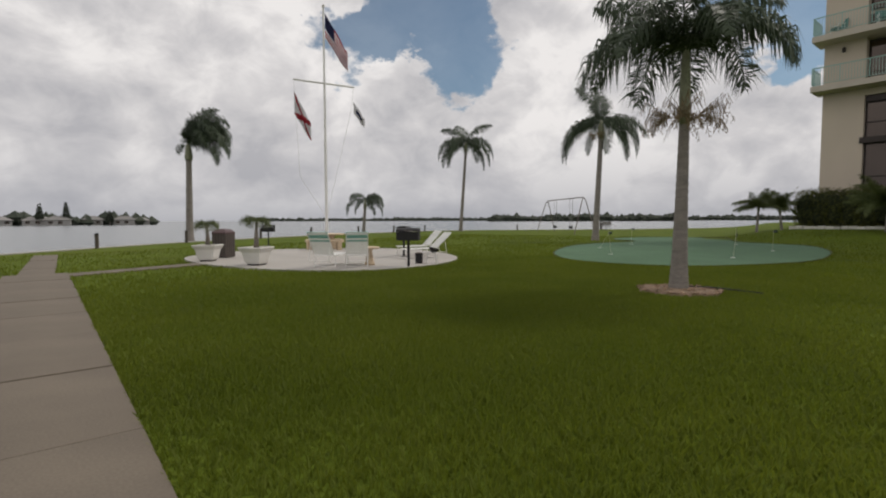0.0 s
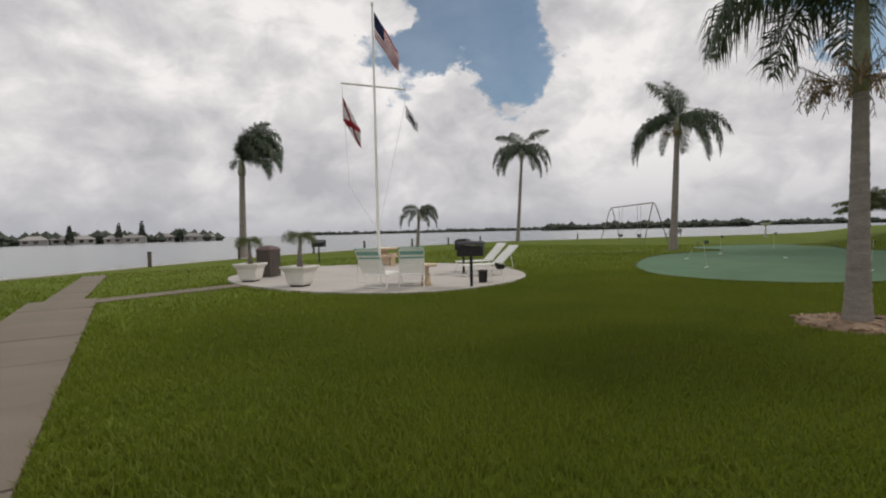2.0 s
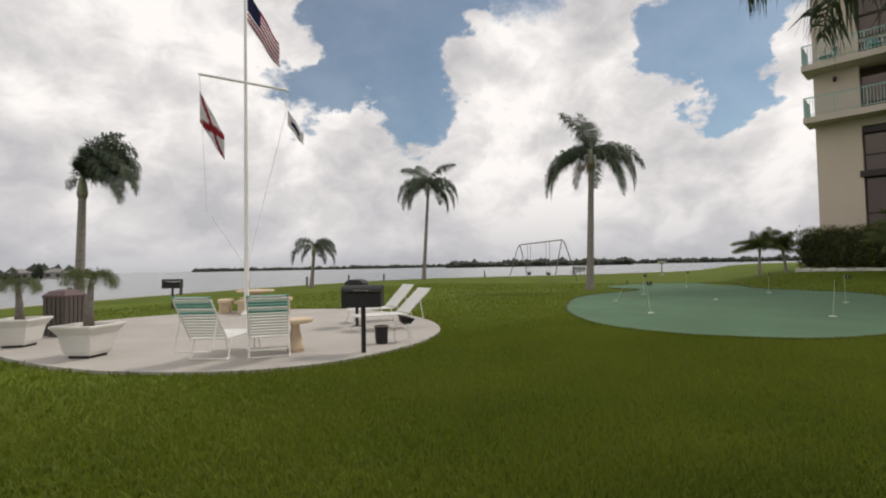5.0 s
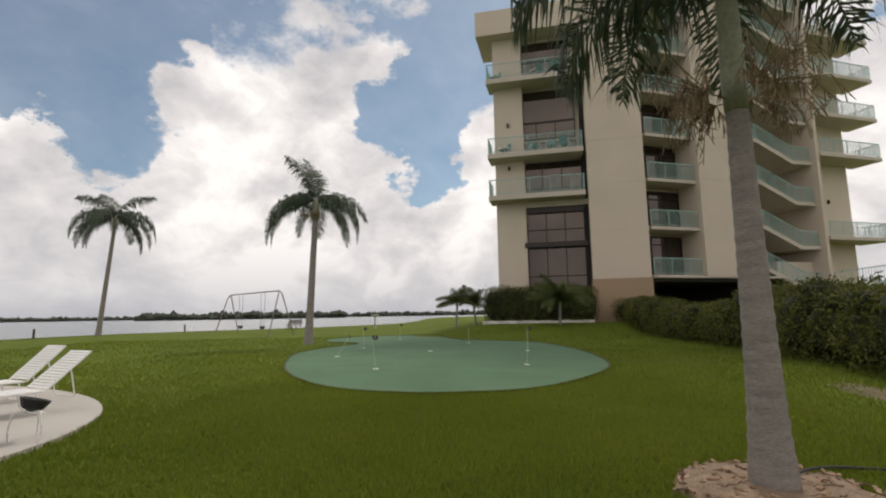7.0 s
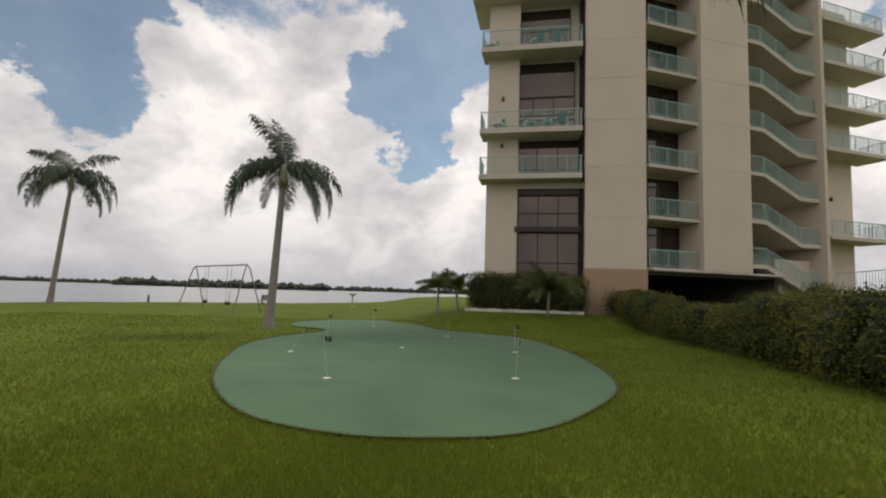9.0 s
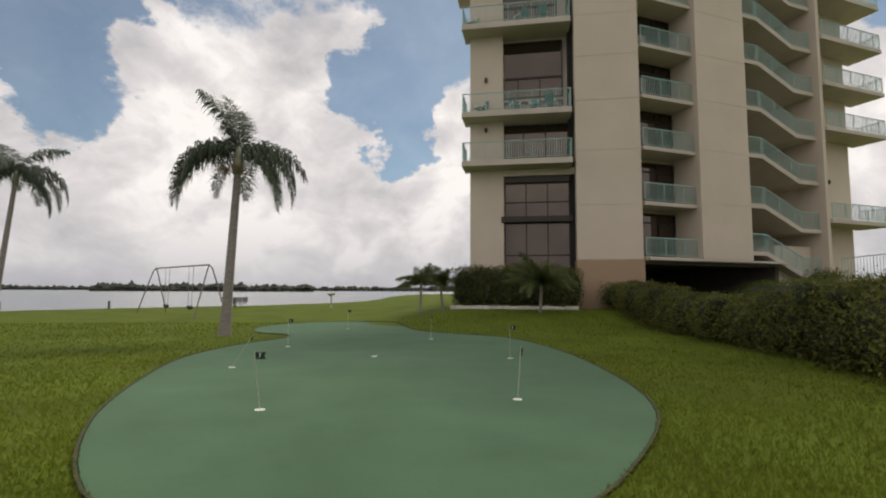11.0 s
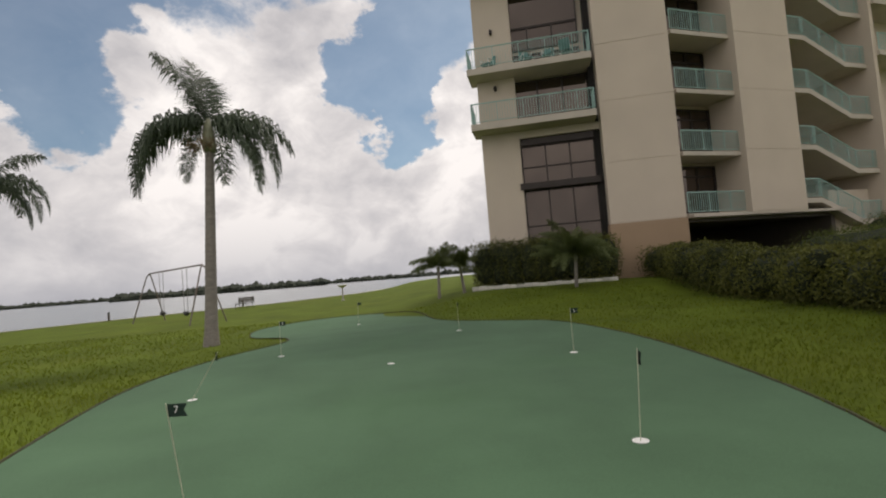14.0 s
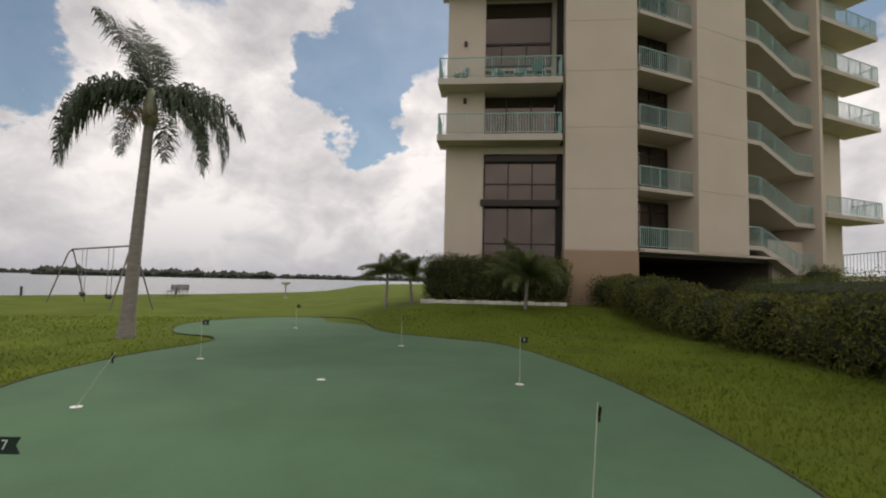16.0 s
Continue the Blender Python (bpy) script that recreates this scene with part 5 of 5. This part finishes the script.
rnd = random.Random(77)
for x, y, h, n, s in ((36.6, 0.15, 1.35, 15, 1.0), (37.0, -1.15, 1.05, 15, 0.85), (33.2, -5.4, 1.15, 28, 1.3)):
    palm("small_palm", (x, y, ground_z(x, y)), h, 0.08, 0.06, (rnd.uniform(-0.2, 0.2), rnd.uniform(-0.2, 0.2)), spray(n, int(x * 10), (20, 95), (-70, 40), (1.25 * s, 1.7 * s), 0.36), "small bushy date palm with a thin trunk on the lawn", 8, False, 0.25, seed=int(x * 7), group="small palms by the building", rach=0.012, leaf_mat=M_PALMLET)


def mulch_bed(x, y, r, seed, label):
    rnd = random.Random(seed)
    bm = bmesh.new()
    c = bm.verts.new((0, 0, 0.055))
    n = 28
    rings = []
    for q, z in ((0.5, 0.05), (0.85, 0.03), (1.0, -0.05)):
        rings.append([bm.verts.new((r * q * math.cos(2 * math.pi * i / n) * (1 + 0.07 * math.sin(3 * i)), r * q * math.sin(2 * math.pi * i / n) * (1 + 0.07 * math.cos(2 * i)), z)) for i in range(n)])
    for i in range(n):
        bm.faces.new((c, rings[0][i], rings[0][(i + 1) % n]))
        for a, b in zip(rings, rings[1:]):
            bm.faces.new((a[i], b[i], b[(i + 1) % n], a[(i + 1) % n]))
    root = part("mulch_bed", bm, M_MULCH, soft=True, m=pose(x, y, 0))
    tagged(root, label, "mulch bed", kind="structure")
    ch = part("bark_chip", boxed(-0.03, 0.03, -0.011, 0.011, -0.006, 0.006), M_CHIP, root, m=pose(0.3, 0, 0.06))
    for i in range(220):
        a, q = rnd.uniform(0, 6.283), r * math.sqrt(rnd.uniform(0.03, 0.95))
        again(ch, root, Matrix.Translation((q * math.cos(a), q * math.sin(a), 0.05 if q < 0.6 * r else 0.03)) @ pose(0, 0, 0, rnd.uniform(-25, 25), rnd.uniform(-25, 25), rnd.uniform(0, 360)) @ Matrix.Diagonal((rnd.uniform(0.6, 1.5), 1, 1, 1)))


def bare_patch():
    bm = bmesh.new()
    n = 30
    c = bm.verts.new((0, 0, -0.006))
    ring = [bm.verts.new((BARE[2] * math.cos(2 * math.pi * i / n) * (1 + 0.12 * math.sin(5 * i)), BARE[3] * math.sin(2 * math.pi * i / n) * (1 + 0.15 * math.cos(3 * i)), -0.03)) for i in range(n)]
    for i in range(n):
        bm.faces.new((c, ring[i], ring[(i + 1) % n]))
    ob = part("bare_soil", bm, material("thin_soil", (0.105, 0.088, 0.04), 0.95, spread=0.4, scale=3, grain=40, bump=0.8, dist=0.02), m=Matrix.Translation((BARE[0], BARE[1], 0)) @ Matrix.Rotation(BARE[4], 4, "Z"))
    tagged(ob, "worn brownish patch of thin grass near the hedge", "soil", kind="structure")


bare_patch()
mulch_bed(8.42, 1.04, 0.62, 3, "round bed of brown bark mulch at the palm's foot")



def drip_hose():
    root = thing("drip_hose", pose(8.42, 1.04, 0.055), "thin black irrigation hose lying on the mulch", "hose")
    part("hose", tube(bend([(0.16, -0.10, 0.01), (0.10, -0.22, 0.012), (0.22, -0.42, 0.005), (0.35, -0.72, -0.03), (0.3, -1.1, -0.05)], 0.15), 0.010, 7), M_BLACK, root)


drip_hose()

# ---- far shores ----


def treeline(name, pts, h, seed, label, step=6.0):
    """A far wooded shore: clumps of crowns along a line."""
    rs = np.random.RandomState(seed)
    verts, faces = [], []
    for (x0, y0), (x1, y1) in zip(pts, pts[1:]):
        L = math.hypot(x1 - x0, y1 - y0)
        for i in range(int(L / step)):
            t = i * step / L
            hh = h * rs.uniform(0.65, 1.1)
            c = np.array((x0 + (x1 - x0) * t, y0 + (y1 - y0) * t, -1.1))
            for k in range(9):
                o = c + rs.normal(size=3) * np.array((step * 0.5, step * 0.5, 0)) + np.array((0, 0, rs.uniform(0.05, 0.5) * hh))
                r = hh * rs.uniform(0.3, 0.5)
                b = len(verts)
                oct6 = [(r, 0, 0), (0, r, 0), (-r, 0, 0), (0, -r, 0), (0, 0, r * 0.9), (0, 0, -r)]
                verts += [o + np.array(v) * rs.uniform(0.7, 1.3) for v in oct6]
                faces += [(b, b + 1, b + 4), (b + 1, b + 2, b + 4), (b + 2, b + 3, b + 4), (b + 3, b, b + 4), (b + 1, b, b + 5), (b + 2, b + 1, b + 5), (b + 3, b + 2, b + 5), (b, b + 3, b + 5)]
    tagged(mesh_np(name, verts, faces, M_FAR), label, "far woods", kind="stuff")


def polar(yaw, dist):
    return (-math.sin(radians(yaw)) * dist, math.cos(radians(yaw)) * dist)


treeline("far_island", [polar(a, 760) for a in (-63, -66, -70, -74, -79, -83)], 13.0, 31, "low wooded island far across the bay", 3.5)
treeline("far_shore", [polar(a, 1500) for a in (-36, -44, -52, -62, -74, -84, -92)], 13.0, 32, "long low wooded shore on the horizon", 5.0)
treeline("far_shore", [polar(a, 1300) for a in (-84, -88, -92, -97, -104)], 15.0, 33, "low wooded shore far across the bay", 6.0)
treeline("near_shore", [polar(a, 330) for a in (6, -8, -16, -22, -27)], 8.5, 34, "trees along the shore across the water", 3.5)


def far_house(yaw, dist, w, h, seed):
    x, y = polar(yaw, dist)
    rnd = random.Random(seed)
    root = thing("far_house", pose(x, y, -1.1, 0, 0, yaw + rnd.uniform(-8, 8)), "small pale waterfront house with a hipped roof", "house", "houses across the water")
    part("wall", boxed(-w / 2, w / 2, -4, 4, 0, h), M_HOUSE, root)
    bm = bmesh.new()
    b = [bm.verts.new(p) for p in ((-w / 2 - 0.6, -4.6, h), (w / 2 + 0.6, -4.6, h), (w / 2 + 0.6, 4.6, h), (-w / 2 - 0.6, 4.6, h))]
    t = [bm.verts.new(p) for p in ((-w / 2 + 3, 0, h + 2), (w / 2 - 3, 0, h + 2))]
    bm.faces.new((b[0], b[1], t[1], t[0]))
    bm.faces.new((b[1], b[2], t[1]))
    bm.faces.new((b[2], b[3], t[0], t[1]))
    bm.faces.new((b[3], b[0], t[0]))
    bm.faces.new(b[::-1])
    part("roof", bm, M_ROOF, root)
    for i in range(int(w / 4)):
        part("window", boxed(-w / 2 + 1.2 + i * 4, -w / 2 + 3 + i * 4, -4.06, -3.98, 0.9, 2.3), M_GLASS, root)


rnd = random.Random(6)
for i in range(13):
    far_house(-26.5 + i * 2.1 + rnd.uniform(-0.6, 0.6), 322 + rnd.uniform(-6, 10), rnd.uniform(7, 13), rnd.uniform(2.4, 3.2), i)


def far_pine(yaw, dist, h):
    x, y = polar(yaw, dist)
    root = thing("far_pine", pose(x, y, -1.1), "tall dark narrow pine on the far shore", "tree", "pines on the far shore")
    part("trunk", tube([(0, 0, 0), (0, 0, h * 0.9)], 0.35, 6, r1=0.1), M_TRUNK, root)
    lf = leaf_cloud("crown", [((0, 0, h * (0.35 + 0.12 * i)), (1.5 - 0.18 * i, 1.5 - 0.18 * i, h * 0.12)) for i in range(6)], 900, 1.0, M_FAR, int(abs(yaw) * 10))
    lf.parent = root


for a, h in ((-20.5, 11), (-18.6, 10), (-23.8, 7), (-14.8, 9)):
    far_pine(a, 322, h)

def balcony_chair(m, label):
    root = thing("balcony_chair", m, label, "chair", "balcony chairs")
    part("seat", boxed(-0.27, 0.27, -0.27, 0.27, 0.38, 0.44, 0.02), M_SEAT, root)
    part("backrest", boxed(-0.27, 0.27, -0.03, 0.03, 0.44, 1.0, 0.02, pose(0, -0.27, 0, 12, 0, 0)), M_SEAT, root)
    for x in (-0.24, 0.24):
        part("armrest", boxed(x - 0.03, x + 0.03, -0.27, 0.25, 0.62, 0.66, 0.01), M_WHITE, root)
        for y in (-0.24, 0.22):
            part("leg", tube([(x, y, 0), (x, y, 0.62)], 0.02, 6), M_WHITE, root)
    return root


for k, (u, a) in enumerate(((1.0, 30), (3.1, -20), (4.2, 15), (5.2, 200))):
    balcony_chair(FA @ pose(u, 0.35, 12.05, 0, 0, a), "teal cushioned chair on a balcony")
for u in (0.5, 3.4, 4.8):
    balcony_chair(FA @ pose(u, 0.35, 17.45, 0, 0, 40 * u), "teal cushioned chair on a balcony")

# ---- grass ----


def make_grass():
    """Blades of grass over the lawn that the walk passes, thinner with distance from it."""
    rs = np.random.RandomState(9)
    way = np.array([(0, 0), (2, 1.7), (4.2, 2.9), (5.8, 3.4), (7.5, 3.2), (10.2, 2.7), (13.4, 2.6)])
    n = 900000
    k = n // 2
    s = np.sort(rs.uniform(0, 1, k)) * (len(way) - 1)
    i0 = np.minimum(s.astype(int), len(way) - 2)
    near = way[i0] + (way[i0 + 1] - way[i0]) * (s - i0)[:, None] + rs.normal(size=(k, 2)) * 2.6
    p = np.concatenate([near, np.column_stack([rs.uniform(-3, 34, n - k), rs.uniform(-8, 20, n - k)])])
    dist = np.full(n, 1e9)
    for a, b in zip(way, way[1:]):
        d = b - a
        t = np.clip(((p - a) @ d) / (d @ d), 0, 1)
        dist = np.minimum(dist, np.linalg.norm(p - (a + t[:, None] * d), axis=1))
    keep = rs.uniform(size=n) < np.clip(1.1 - dist / 13.0, 0.12, 1.0)
    p, dist = p[keep], dist[keep]

    def mask(loop):
        lx, ly = np.array([q[0] for q in loop]), np.array([q[1] for q in loop])
        c = np.zeros(len(p), bool)
        j = len(lx) - 1
        for i in range(len(lx)):
            cond = (ly[i] > p[:, 1]) != (ly[j] > p[:, 1])
            c ^= cond & (p[:, 0] < (lx[j] - lx[i]) * (p[:, 1] - ly[i]) / (ly[j] - ly[i] + 1e-12) + lx[i])
            j = i
        return c
    bad = mask(GREEN) | mask(PATIO)
    for a, b, w in WALKS:
        a, b = np.array(a), np.array(b)
        ln = np.linalg.norm(b - a)
        d = (b - a) / ln
        q = p - a
        bad |= (np.abs(q[:, 0] * d[1] - q[:, 1] * d[0]) < w / 2) & (q @ d > 0) & (q @ d < ln)
    bad |= np.linalg.norm(p - np.array((8.42, 1.04)), axis=1) < 0.58
    rx, ry = p[:, 0] - BARE[0], p[:, 1] - BARE[1]
    ca, sa = math.cos(BARE[4]), math.sin(BARE[4])
    e = ((rx * ca + ry * sa) / BARE[2]) ** 2 + ((-rx * sa + ry * ca) / BARE[3]) ** 2
    bad |= (e < 1) & (rs.uniform(size=len(p)) < 0.85 - 0.5 * e)
    p, dist = p[~bad], dist[~bad]
    m = len(p)
    ang = rs.uniform(0, 2 * np.pi, m)
    h = rs.uniform(0.035, 0.075, m)
    w = rs.uniform(0.0025, 0.0045, m) * (1 + dist / 5.0)
    lean = rs.uniform(0.2, 0.9, m) * h
    la = rs.uniform(0, 2 * np.pi, m)
    z = np.array([ground_z(x, y) for x, y in p]) - 0.035
    dx, dy = np.cos(ang) * w, np.sin(ang) * w
    lx, ly = np.cos(la) * lean, np.sin(la) * lean
    v = np.empty((m, 5, 3))
    v[:, 0] = np.column_stack([p[:, 0] - dx, p[:, 1] - dy, z])
    v[:, 1] = np.column_stack([p[:, 0] + dx, p[:, 1] + dy, z])
    v[:, 2] = np.column_stack([p[:, 0] + dx * 0.8 + lx * 0.35, p[:, 1] + dy * 0.8 + ly * 0.35, z + h * 0.6])
    v[:, 3] = np.column_stack([p[:, 0] - dx * 0.8 + lx * 0.35, p[:, 1] - dy * 0.8 + ly * 0.35, z + h * 0.6])
    v[:, 4] = np.column_stack([p[:, 0] + lx, p[:, 1] + ly, z + h])
    me = bpy.data.meshes.new("grass")
    me.vertices.add(m * 5)
    me.vertices.foreach_set("co", v.ravel())
    base = np.arange(m)[:, None] * 5
    loops = np.concatenate([base + np.array([[0, 1, 2, 3]]), base + np.array([[3, 2, 4]])], axis=1).ravel()
    me.loops.add(m * 7)
    me.loops.foreach_set("vertex_index", loops.astype(np.int32))
    me.polygons.add(m * 2)
    starts = (np.arange(m)[:, None] * 7 + np.array([[0, 4]])).ravel()
    me.polygons.foreach_set("loop_start", starts.astype(np.int32))
    me.update(calc_edges=True)
    me.validate()
    me.materials.append(M_BLADE)
    tagged(new("grass", me), "short green lawn grass blades", "grass", kind="stuff")


make_grass()
